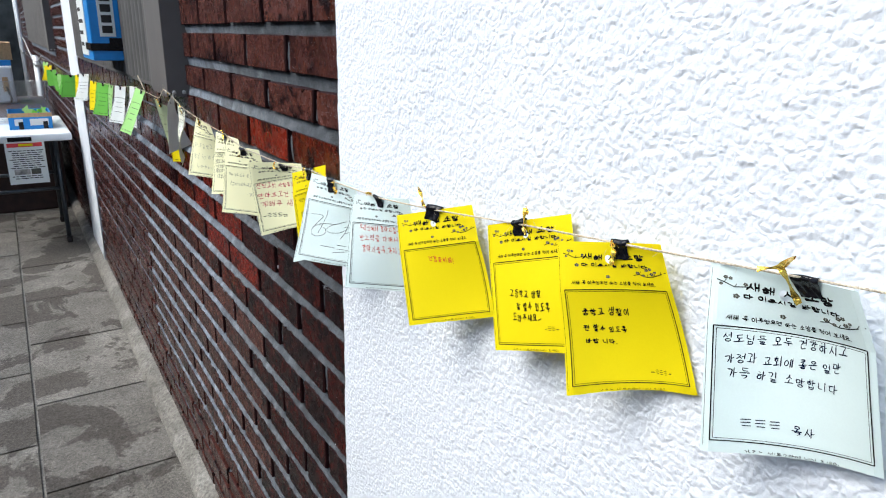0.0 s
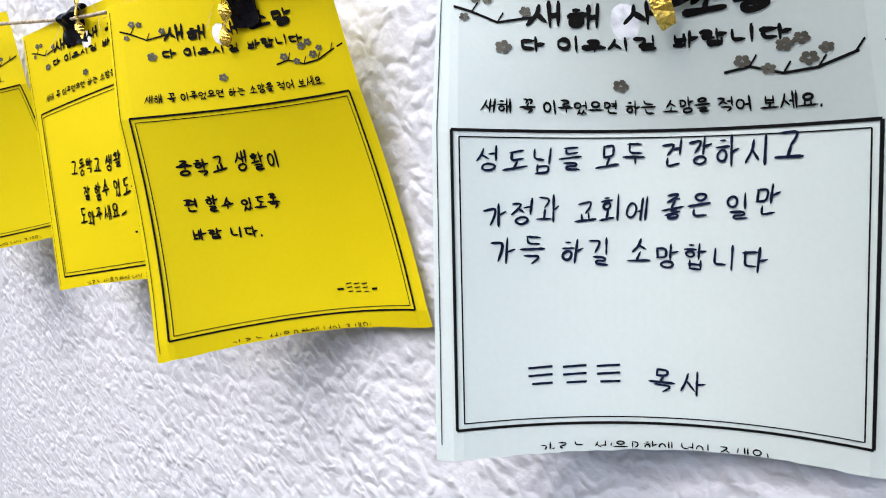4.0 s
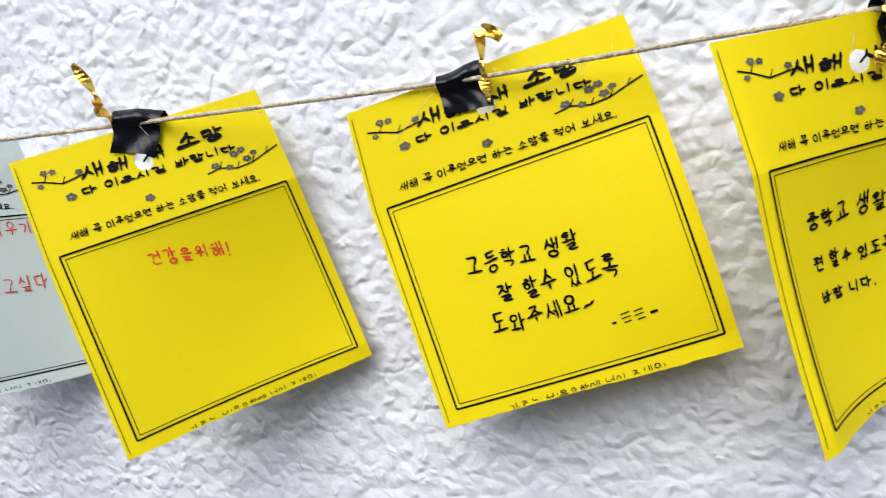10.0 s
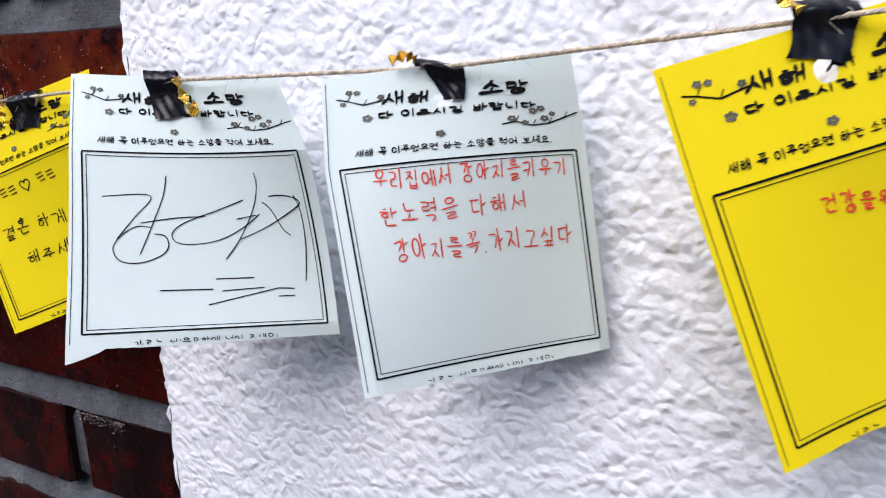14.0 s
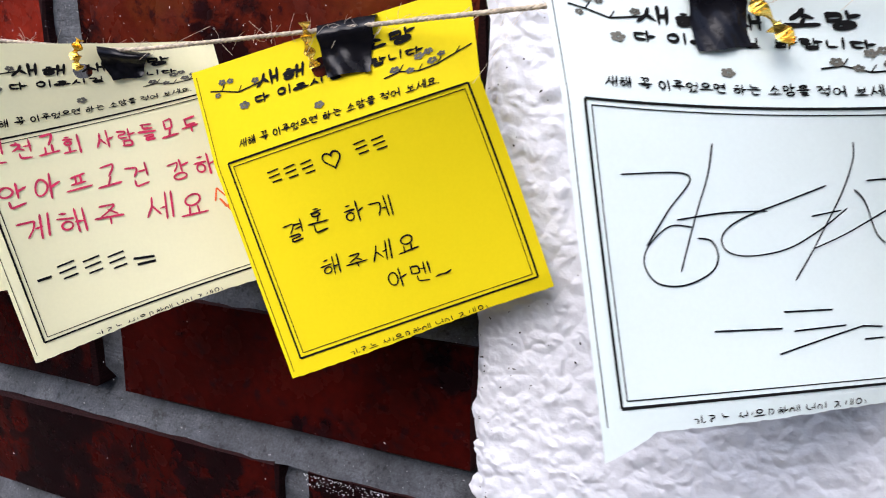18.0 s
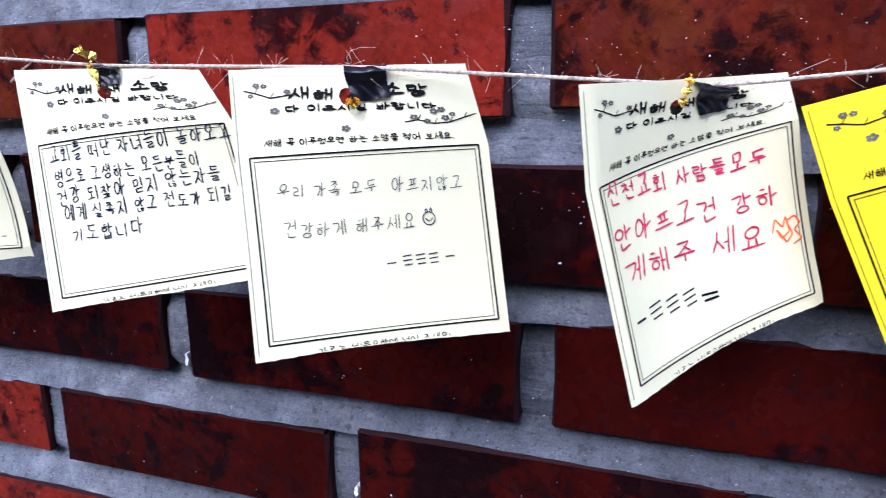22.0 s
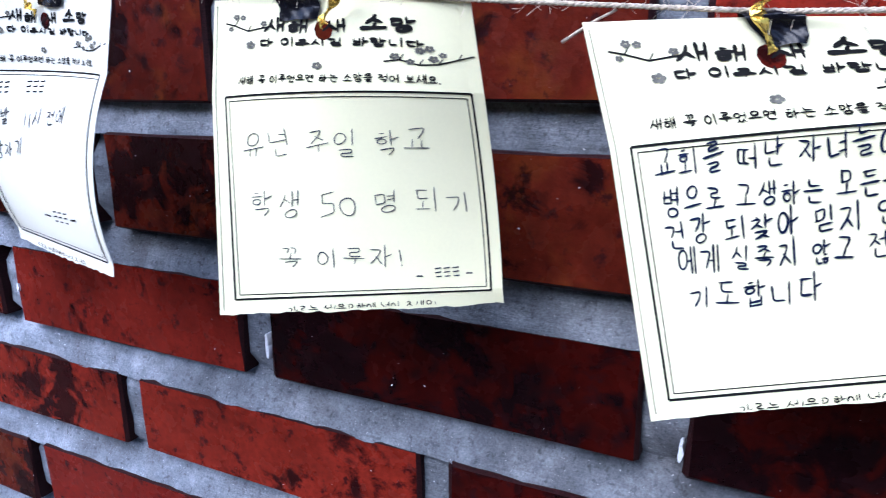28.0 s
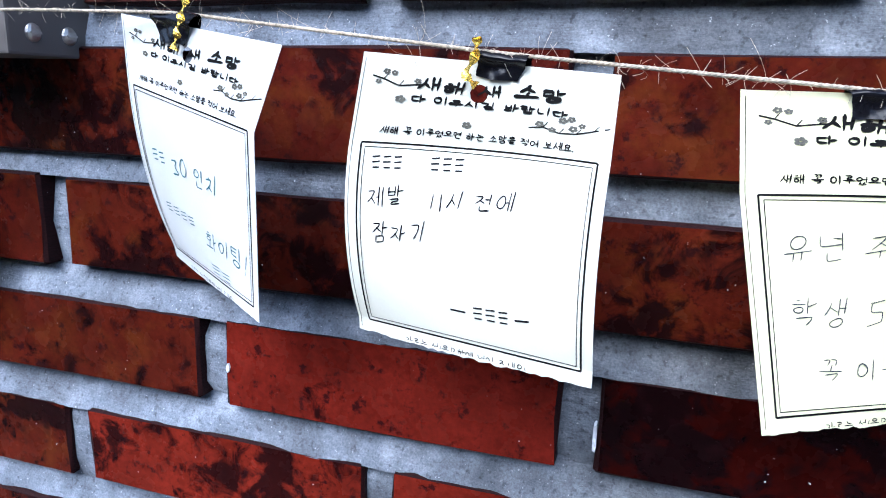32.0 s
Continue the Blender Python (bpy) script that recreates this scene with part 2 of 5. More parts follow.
def cement_material():
    n = Nodes("cement", 0.9, spec=0.2).world()
    c = n.ramp(n.noise(9, 6, 0.65), [(0.3, (0.15, 0.138, 0.12)), (0.55, (0.25, 0.232, 0.205)), (0.75, (0.36, 0.34, 0.305))])
    c = n.mix(1.0, c, n.ramp(n.noise(85, 5, 0.75), [(0.32, 0.5), (0.68, 1.4)]), "MULTIPLY")
    n.color(c)
    n.bump(n.noise(60, 6, 0.7), 0.7, 0.006)
    return n.mat


BRICK = brick_material("glazed_brick", ((0.112, 0.0085, 0.0055), (0.150, 0.0145, 0.0070)), 0.36)
# greyer tones: the sky's grazing sheen put into the colour
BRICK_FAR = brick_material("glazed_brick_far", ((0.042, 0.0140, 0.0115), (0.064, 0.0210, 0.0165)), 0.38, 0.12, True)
# darker fired, and toned down further for the shade beside the plaster
BRICK_DARK = brick_material("burnt_shaded_brick", ((0.019, 0.0012, 0.0009), (0.032, 0.0022, 0.0013)), 0.70)
BRICK_DULL = brick_material("dull_brick", ((0.046, 0.0050, 0.0030), (0.070, 0.0090, 0.0040)), 0.55, 0.55)
# upper and low courses, their base greyed to hold the same sheen
BRICK_SHEEN = brick_material("sheen_brick", ((0.048, 0.0165, 0.0135), (0.074, 0.0255, 0.0200)), 0.38, 0.2)
# burnt edges, plus the shadow gap round each brick put into the colour
BRICK_RIM = simple("burnt_shadow_rim", (0.016, 0.0045, 0.005), 0.6, grain=120, amount=0.6, bump=0.3, spec=0.08)
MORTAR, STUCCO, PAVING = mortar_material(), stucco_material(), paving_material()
CEMENT = cement_material()
YELLOW = paper_material("yellow_paper", (0.85, 0.70, 0.004), 0.25)
MINT = paper_material("mint_paper", (0.710, 0.797, 0.778), 0.25)
CREAM = paper_material("cream_paper", (0.90, 0.875, 0.58), 0.25)
IVORY = paper_material("ivory_paper", (0.85, 0.85, 0.74), 0.25)
GREEN = paper_material("green_paper", (0.20, 0.56, 0.09), 0.3)
LIME = paper_material("light_green_paper", (0.42, 0.72, 0.26), 0.3)
WHITE_PAPER = paper_material("white_paper", (0.80, 0.82, 0.80), 0.25)
SAGE = paper_material("sage_paper", (0.40, 0.45, 0.28), 0.3)
PRINT = simple("printing_ink", (0.007, 0.007, 0.007), 0.7, grain=300, amount=0.4, bump=0.0, spec=0.06)
GREY_PRINT = simple("grey_print", (0.095, 0.092, 0.075), 0.7, grain=300, amount=0.4, bump=0.0, spec=0.2)
PEN = simple("black_pen", (0.005, 0.005, 0.007), 0.5, grain=300, amount=0.4, bump=0.0, spec=0.06)
NAVY = simple("navy_pen", (0.006, 0.010, 0.030), 0.5, grain=300, amount=0.4, bump=0.0, spec=0.06)
FINE = simple("fine_pen", (0.045, 0.048, 0.060), 0.5, grain=300, amount=0.4, bump=0.0, spec=0.06)
RED = simple("red_pen", (0.62, 0.045, 0.012), 0.5, grain=300, amount=0.3, bump=0.0)
CRIMSON = simple("crimson_pen", (0.50, 0.012, 0.065), 0.5, grain=300, amount=0.3, bump=0.0)
ORANGE = simple("orange_pen", (0.80, 0.13, 0.02), 0.5, grain=300, amount=0.3, bump=0.0)
TEAL_PEN = simple("teal_pen", (0.03, 0.13, 0.16), 0.5, grain=300, amount=0.3, bump=0.0)
TAPE = simple("black_tape", (0.005, 0.005, 0.007), 0.24, grain=90, amount=0.4, bump=0.12, spec=0.22)
GOLD = simple("gold_foil", (0.83, 0.55, 0.10), 0.22, 1.0, grain=160, amount=0.25, bump=0.5)
TWINE = simple("jute_twine", (0.56, 0.48, 0.37), 0.95, grain=700, amount=0.45, bump=0.6, spec=0.1)
FRAME_GREY = simple("painted_metal", (0.098, 0.088, 0.083), 0.6, 0.0, grain=8, amount=0.12, bump=0.05, spec=0.3)
LOUVRE = simple("grey_louvre", (0.105, 0.098, 0.092), 0.6, 0.0, grain=9, amount=0.2, bump=0.1)
STEEL = simple("screw_steel", (0.50, 0.48, 0.45), 0.35, 0.9, grain=200, amount=0.2, bump=0.1)
BLUE = simple("blue_card", (0.012, 0.20, 0.55), 0.45, grain=20, amount=0.1, bump=0.05)
BOARD = simple("brown_cardboard", (0.42, 0.27, 0.14), 0.85, grain=60, amount=0.2, bump=0.2)
WHITE_PLASTIC = simple("white_plastic", (0.76, 0.77, 0.78), 0.4, grain=6, amount=0.05, bump=0.03)
DARK_STEEL = simple("grey_steel", (0.075, 0.085, 0.095), 0.4, 0.5, grain=30, amount=0.15, bump=0.05)
DARK = simple("dark_void", (0.018, 0.014, 0.013), 0.8, grain=12, amount=0.4, bump=0.1)
REDSTRIP = simple("red_print", (0.62, 0.05, 0.05), 0.6, grain=80, amount=0.1, bump=0.0)
GLASS = Nodes("clear_acrylic", 0.05)
GLASS.b.inputs["Transmission Weight"].default_value = 1.0
GLASS.color((0.95, 0.97, 0.97))
GLASS = GLASS.mat

# ---- the wall: numbers ----
L, H0, Z0, BH, GAP = 0.2, 0.0686, 1.0, 0.0468, 0.0150
K_LOW, K_TOP = -14, 29
X_END, Z_TOP = -15.0, 3.0
WIN1 = (-3.25, -0.850, 1.184, 2.55)
WIN2 = (-9.6, -5.10, 1.165, 2.55)
BAND = (-3.96, -3.37)


def bed(k):
    return Z0 + H0 * k


def crest(k, x):
    """Height of the top edge of the bricks in course k: the courses spread a little towards the plaster."""
    if k >= 1:
        return bed(k) + BH + {1: 0.006, 2: 0.007}.get(k, 0.004)
    if k == 0:
        return bed(k) + BH + 0.0025 + 0.010 * max(0.0, x + 0.40)
    return bed(k) + BH + (0.0012 if x > -1.0 else 0.0) + 0.013 * max(0.0, x + 0.45)


def clear(x0, x1, z0, z1):
    """Whether a brick lies outside the openings and the white bands."""
    for a, b, lo, hi in (WIN1, WIN2):
        if x1 > a and x0 < b and z1 > lo and z0 < hi:
            return False
    return not (x1 > BAND[0] and x0 < BAND[1])


# ---- ground ----
def ground():
    g = link("ground", [(-60, -60, -0.012), (60, -60, -0.012), (60, 60, -0.012), (-60, 60, -0.012)], [(0, 1, 2, 3)], CEMENT)
    tagged(g, "grey cement ground between the buildings", "ground", kind="structure")


ground()


# ---- things on the string: cards ----
# Strokes of each letter on a grid of ten by ten, two digits a point (x, y down); O is a ring, o a low small ring.
LETTERS = {"ㄱ": "01918559", "ㄴ": "101898", "ㄷ": "0191 111898", "ㄹ": "018185151999", "ㅁ": "1119 11818919", "ㅂ": "1019 8089 1585 1989", "ㅅ": "504409 4498", "ㅇ": "O",
           "ㅈ": "01815509 4599", "ㅊ": "4051 02825609 4699", "ㅋ": "01918559 0575", "ㅌ": "0191 1585 111898", "ㅍ": "0191 3138 6168 0898", "ㅎ": "3060 0393 o",
           "ㅏ": "2029 2594", "ㅐ": "1019 7079 1575", "ㅑ": "2029 2393 2696", "ㅓ": "7079 0575", "ㅔ": "4049 9099 0545", "ㅕ": "7079 0373 0676", "ㅖ": "4049 9099 0343 0646", "ㅣ": "5059",
           "ㅗ": "5049 0999", "ㅛ": "3039 6069 0999", "ㅜ": "0191 5159", "ㅠ": "0191 3139 6169", "ㅡ": "0595",
           "0": "O", "1": "5059", "3": "01815455989919", "5": "9020 202494979819", "!": "5056 5859", ".": "5859", "~": "0725467693", "(": "71454879", ")": "21545829"}
FIRST, MIDDLE = "ㄱㄲㄴㄷㄸㄹㅁㅂㅃㅅㅆㅇㅈㅉㅊㅋㅌㅍㅎ", "ㅏㅐㅑㅒㅓㅔㅕㅖㅗㅘㅙㅚㅛㅜㅝㅞㅟㅠㅡㅢㅣ"
LAST = ("", "ㄱ", "ㄱㄱ", "ㄱㅅ", "ㄴ", "ㄴㅈ", "ㄴㅎ", "ㄷ", "ㄹ", "ㄹㄱ", "ㄹㅁ", "ㄹㅂ", "ㄹㅅ", "ㄹㅌ", "ㄹㅍ", "ㄹㅎ", "ㅁ", "ㅂ", "ㅂㅅ", "ㅅ", "ㅅㅅ", "ㅇ", "ㅈ", "ㅊ", "ㅋ", "ㅌ", "ㅍ", "ㅎ")
DOUBLE = {"ㄲ": "ㄱㄱ", "ㄸ": "ㄷㄷ", "ㅃ": "ㅂㅂ", "ㅆ": "ㅅㅅ", "ㅉ": "ㅈㅈ"}
BOTH = {"ㅘ": "ㅗㅏ", "ㅙ": "ㅗㅐ", "ㅚ": "ㅗㅣ", "ㅝ": "ㅜㅓ", "ㅞ": "ㅜㅔ", "ㅟ": "ㅜㅣ", "ㅢ": "ㅡㅣ"}
NARROW = {"!": 0.22, ".": 0.2, "(": 0.3, ")": 0.3, "1": 0.26, "0": 0.7, "5": 0.7, "3": 0.62, "~": 0.75}


def letter(name, x0, y0, x1, y1):
    """Strokes of one letter, or two side by side, in a box."""
    if len(name) == 2:
        m = (x0 + x1) / 2
        return letter(name[0], x0, y0, m - 0.03, y1) + letter(name[1], m + 0.03, y0, x1, y1)
    out = []
    for code in LETTERS[name].split():
        if code in "Oo":
            cy, ry = (0.5, 0.46) if code == "O" else (0.73, 0.25)
            rx = 0.46 if code == "O" else 0.36
            pts = [(0.5 + rx * math.sin(0.35 * q - 0.3), cy - ry * math.cos(0.35 * q - 0.3)) for q in range(20)]
        else:
            pts = [(int(code[i]) / 9, int(code[i + 1]) / 9) for i in range(0, len(code) - 1, 2)]
        out.append([(x0 + (x1 - x0) * a, y0 + (y1 - y0) * b) for a, b in pts])
    return out


@functools.lru_cache(None)
def syllable(ch):
    """Pen strokes of one written sign within a unit cell, y down, and its width."""
    code = ord(ch) - 0xAC00
    if not 0 <= code < 11172:
        w = NARROW[ch]
        return letter(ch, 0, 0.62 if ch == "~" else 0.08, w, 1.0 if ch != "~" else 0.88), w
    first, middle, last = FIRST[code // 588], MIDDLE[code % 588 // 28], LAST[code % 28]
    first = DOUBLE.get(first, first)
    low = 0.60 if last else 1.0
    if middle in BOTH:
        flat, tall = BOTH[middle]
        out = letter(first, 0.06, 0.04, 0.52, 0.46 * low) + letter(flat, 0.0, 0.54 * low, 0.60, 0.86 * low) + letter(tall, 0.68, 0.0, 0.98, low)
    elif middle in "ㅗㅛㅜㅠㅡ":
        out = letter(first, 0.22, 0.02, 0.80, 0.50 * low) + letter(middle, 0.0, 0.55 * low, 1.0, (0.86 if not last else 0.98) * low)
    else:
        out = letter(first, 0.03, 0.12 * low, 0.54, 0.86 * low) + letter(middle, 0.58, 0.0, 0.98, low)
    if last:
        out = out + letter(last, 0.22, 0.68, 0.86, 1.0)
    return out, 1.0


class Sheet:
    """A hanging sheet of paper: the printed frame's corners in space (top left, top right, bottom right, bottom left) and its bends.
    u runs along the frame's top, v down its side, both 0 to 1 inside the frame."""

    def __init__(self, tl, tr, br, bl, bends=(), tops=None):
        self.c = [np.array(p, float) for p in (tl, tr, br, bl)]
        self.bends, self.tops = bends, tops
        tl, tr, br, bl = self.c
        n = np.cross(tr - tl, bl - tl)
        self.n = n / np.linalg.norm(n)
        if self.n[1] > 0:
            self.n = -self.n
        self.w = float(np.linalg.norm(tr - tl) + np.linalg.norm(br - bl)) / 2
        self.h = float(np.linalg.norm(bl - tl) + np.linalg.norm(br - tr)) / 2

    def at(self, u, v, off=0.0):
        tl, tr, br, bl = self.c
        e = max(v, 0.0)
        p = (1 - u) * (1 - e) * tl + u * (1 - e) * tr + u * e * br + (1 - u) * e * bl
        if v < 0:
            if self.tops is None:
                p = p + v * ((1 - u) * (bl - tl) + u * (br - tr))
            else:
                # the upper margin runs to the sheet's own top corners
                k = (u + 0.055) / 1.095
                q = (1 - k) * np.array(self.tops[0]) + k * np.array(self.tops[1])
                p = p + (q - p) * (v / -0.475)
        d = off
        for kind, amp in self.bends:
            s, t, q = min(max(u, 0), 1), min(max((v + 0.5) / 1.6, 0), 1), min(max(v, 0), 1)
            if kind == "u":
                d += amp * 4 * s * (1 - s)
            elif kind == "bl":
                d += amp * max(0, 0.6 - s) ** 2 * max(0, t - 0.35) * 8
            elif kind == "upper":
                d += amp * 4 * s * (1 - s) * (1 - q) * (1 + 1.05 * min(v, 0))
            elif kind == "lower":
                d += amp * 4 * s * (1 - s) * q
            elif kind == "left":
                d += amp * 4 * q * (1 - q) * (1 - s)
            elif kind == "right":
                d += amp * 4 * q * (1 - q) * s
        return p + self.n * d


def ink(sheet, name, verts_uv, faces, mat, parent, off=0.00035):
    """Flat ink on a sheet; a third number on a point lifts one stroke clear of the one that it crosses."""
    return link(name, [sheet.at(p[0], p[1], off + (p[2] if len(p) > 2 else 0.0)) for p in verts_uv], faces, mat, parent)


def drawn(pts, nib, asp, brush, seed, lift):
    """One pen stroke along a path in u, v: evened out, a little wider where the pen presses, with rounded ends."""
    line = []
    for (u0, v0), (u1, v1) in zip(pts, pts[1:]):
        n = max(2, int(math.hypot(u1 - u0, (v1 - v0) / asp) / 0.0055))
        line += [(u0 + (u1 - u0) * q / n, v0 + (v1 - v0) * q / n) for q in range(n)]
    line.append(pts[-1])
    for _ in range(2):
        line = line[:1] + [tuple(0.25 * a + 0.5 * b + 0.25 * c for a, b, c in zip(*line[i - 1:i + 2])) for i in range(1, len(line) - 1)] + line[-1:]
    verts, faces, last = [], [], len(line) - 1
    for i, (u, v) in enumerate(line):
        a, b = line[max(i - 1, 0)], line[min(i + 1, last)]
        du, dv = b[0] - a[0], (b[1] - a[1]) / asp
        n = math.hypot(du, dv) or 1
        du, dv, f = du / n, dv / n, i / max(last, 1)
        w = nib * (0.92 + 0.30 * noise.noise(Vector((f * 3, seed, 0.3))))
        if brush:
            w *= 1.30 - 0.55 * f + 0.35 * abs(du)
        w *= 0.5 * (0.45 if i in (0, last) else 1.0)
        push = (-0.4 if i == 0 else 0.4 if i == last else 0.0) * nib
        u, v = u + du * push, v + dv * push * asp
        verts += [(u - dv * w, v + du * w * asp, lift), (u + dv * w, v - du * w * asp, lift)]
        if i:
            j = 2 * i
            faces.append((j - 2, j, j + 1, j - 1))
    return verts, faces


def write(sheet, rows, nib, jitter, seed, cut=None, air=0.10, brush=False):
    """Writing by pen, one (points, faces) for each word: rows of text, u0, v0, u1, v1 (base line) and height in frame widths."""
    r = random.Random(seed)
    words = []
    asp = sheet.w / sheet.h
    for text, u0, v0, u1, v1, h in rows:
        cells, x = [], 0.0
        for n, word in enumerate(text.split(" ")):
            x += 0.5 if n else 0
            word_cells = []
            for ch in word:
                strokes, w = syllable(ch)
                word_cells.append((x, strokes, w))
                x += w + air
            if word_cells:
                cells.append(word_cells)
        total = max(x - air, 0.1)
        for word_cells in cells:
            bits = []
            for x0, strokes, w in word_cells:
                k, turn, shift = 1 + jitter * r.uniform(-0.22, 0.16), jitter * r.uniform(-0.20, 0.06), jitter * r.uniform(-0.10, 0.10)
                lean = jitter * r.uniform(0.0, 0.22)
                sd, amp = r.uniform(0, 50), 0.085 * jitter
                for path in strokes:
                    sd += 3.7
                    pts = []
                    for a, b in path:
                        a, b = a + amp * noise.noise(Vector((a * 1.7, b * 1.7, sd))), b + amp * noise.noise(Vector((a * 1.7, b * 1.7, sd + 9)))
                        up = (1 - b) * k + shift
                        f = (x0 + a + lean * (up - 0.5) - turn * 0.2) / total
                        pts.append((u0 + (u1 - u0) * f, v0 + (v1 - v0) * f - (up - turn * (a - 0.5)) * h * 0.92 * asp))
                    vs, fs = drawn(pts, nib * r.uniform(0.88, 1.1), asp, brush, sd, 0.000008 * (len(bits) % 12))
                    if cut is not None:
                        fs = [f for f in fs if sum(vs[i][1] for i in f) / 4 < cut]
                    if fs:
                        bits.append((vs, fs))
            if bits:
                words.append(joined(bits))
    return words


def stroke(path, width, asp):
    """A flat line of ink along a path in u, v."""
    verts, faces = [], []
    for i, (u, v) in enumerate(path):
        a, b = path[max(i - 1, 0)], path[min(i + 1, len(path) - 1)]
        du, dv = b[0] - a[0], (b[1] - a[1]) / asp
        n = math.hypot(du, dv) or 1
        nu, nv = -dv / n * width / 2, du / n * width / 2 * asp
        verts += [(u + nu, v + nv), (u - nu, v - nv)]
        if i:
            j = 2 * i
            faces.append((j - 2, j, j + 1, j - 1))
    return verts, faces


def joined(bits):
    verts, faces = [], []
    for vs, fs in bits:
        n = len(verts)
        verts += vs
        faces += [tuple(n + i for i in f) for f in fs]
    return verts, faces


def run(a, b, n=24):
    return [(a[0] + (b[0] - a[0]) * i / n, a[1] + (b[1] - a[1]) * i / n) for i in range(n + 1)]


def flower(u, v, r, asp):
    bits = []
    for k in range(5):
        w = 2 * math.pi * k / 5 + u * 9
        c = (u + 0.62 * r * math.cos(w), v + 0.40 * r * math.sin(w) * asp)
        bits.append(([(c[0] + 0.45 * r * math.cos(q * 1.047), c[1] + 0.34 * r * math.sin(q * 1.047) * asp) for q in range(6)], [tuple(range(6))]))
    return bits


def branch(points, asp):
    bits = [stroke(points, 0.006, asp)]
    for i in range(1, len(points) - 1):
        u, v = points[i]
        bits.append(stroke([(u, v), (u + 0.018, v - 0.028)], 0.004, asp))
    return bits


PAPER_TOP, PAPER_LOW = -0.475, 1.078
HOLE = (0.47, -0.305)


def card(label, corners, paper, bends=(), lines=(), bars=(), pens=(PEN,), tape=(), tie=(), seed=1, extra=None, top=PAPER_TOP, low=PAPER_LOW,
         nib=0.009, group="cards on the string", detail=True, tops=None, flap=0.0):
    s = Sheet(*corners, bends, tops)
    asp = s.w / s.h
    r = random.Random(seed)
    root = thing("wish_card", label, "card", tuple(s.at(0.5, -0.45)), group)
    inv = Matrix.Translation(root.location).inverted()

    def put(ob):
        ob.parent = root
        ob.matrix_parent_inverse = inv
        return ob

    # the sheet, with its punched hole and torn lower edge
    nu, nv = (44, 56) if detail else (10, 14)
    us = [-0.062 + (1.045 + 0.062) * i / nu for i in range(nu + 1)]
    tear = [low + 0.006 * math.sin(5 * u + seed) + r.uniform(-0.0025, 0.0025) * (2.4 if seed in (11, 12) else 1) + flap * max(0.0, 1 - (u + 0.062) / 0.14) ** 0.6 for u in us]
    verts, index, hr = [], {}, 0.040
    for j in range(nv + 1):
        for i, u in enumerate(us):
            index[i, j] = len(verts)
            verts.append((u, top + (tear[i] - top) * j / nv))
    faces, gone = [], set()
    for j in range(nv):
        for i in range(nu):
            q = (index[i, j], index[i + 1, j], index[i + 1, j + 1], index[i, j + 1])
            cu, cv = sum(verts[k][0] for k in q) / 4, sum(verts[k][1] for k in q) / 4
            if detail and math.hypot(cu - HOLE[0], (cv - HOLE[1]) / asp) < hr:
                gone.update(q)
            else:
                faces.append(q)
    used = sorted({k for f in faces for k in f})
    for k in gone & set(used):
        du, dv = verts[k][0] - HOLE[0], (verts[k][1] - HOLE[1]) / asp
        d = math.hypot(du, dv)
        verts[k] = (HOLE[0] + du / d * hr, HOLE[1] + dv / d * hr * asp)
    slot = {k: n for n, k in enumerate(used)}
    pts = [s.at(verts[k][0], verts[k][1], 0.0) for k in used]
    sheet = link("paper", pts, [tuple(slot[k] for k in f) for f in faces], paper)
    thick = sheet.modifiers.new("thickness", "SOLIDIFY")
    thick.thickness, thick.offset = 0.00022, 0.0
    put(sheet)
    # printed frame of a thick and a thin line
    e = 0.0175
    ring = [(0, 0), (1, 0), (1, 1), (0, 1), (0, 0)]
    inner = [(e, e * asp), (1 - e, e * asp), (1 - e, 1 - e * asp), (e, 1 - e * asp), (e, e * asp)]
    bits = [stroke(run(ring[i], ring[i + 1]), 0.0080, asp) for i in range(4)] + [stroke(run(inner[i], inner[i + 1]), 0.0034, asp) for i in range(4)]
    bits.append(stroke(run((-0.045, top + 0.03), (-0.045, 1.05)), 0.0028, asp))
    put(ink(s, "printed_frame", *joined(bits), PRINT, None, 0.0003))
    if detail:
        for bit in (write(s, [("새해 새 소망", 0.205, -0.298, 0.835, -0.302, 0.058)], 0.0108, 0.8, 11, brush=True)
                    + write(s, [("다 이루시길 바랍니다", 0.180, -0.232, 0.855, -0.222, 0.034)], 0.0080, 0.8, 12, brush=True)):
            put(ink(s, "heading_word", *bit, PRINT, None))
        for bit in write(s, [("새해 꼭 이루었으면 하는 소망을 적어 보세요.", 0.070, -0.055, 0.900, -0.045, 0.034)], 0.0058, 0.55, 13):
            put(ink(s, "subheading_word", *bit, PRINT, None))
        for bit in write(s, [("자르는 선(응모함에 넣어 주세요)", 0.20, low + 0.012, 0.78, low + 0.012, 0.040)], 0.0042, 0.1, 14, cut=low - 0.012):
            put(ink(s, "footer_word", *bit, PRINT, None))
        twigs = [branch([(0.0, -0.36), (0.05, -0.345), (0.12, -0.315), (0.19, -0.325), (0.235, -0.33)], asp),
                 branch([(0.70, -0.150), (0.76, -0.160), (0.83, -0.135), (0.90, -0.140), (0.97, -0.165), (1.03, -0.185)], asp)]
        for bit in twigs:
            put(ink(s, "printed_twig", *joined(bit), PRINT, None, 0.0003))
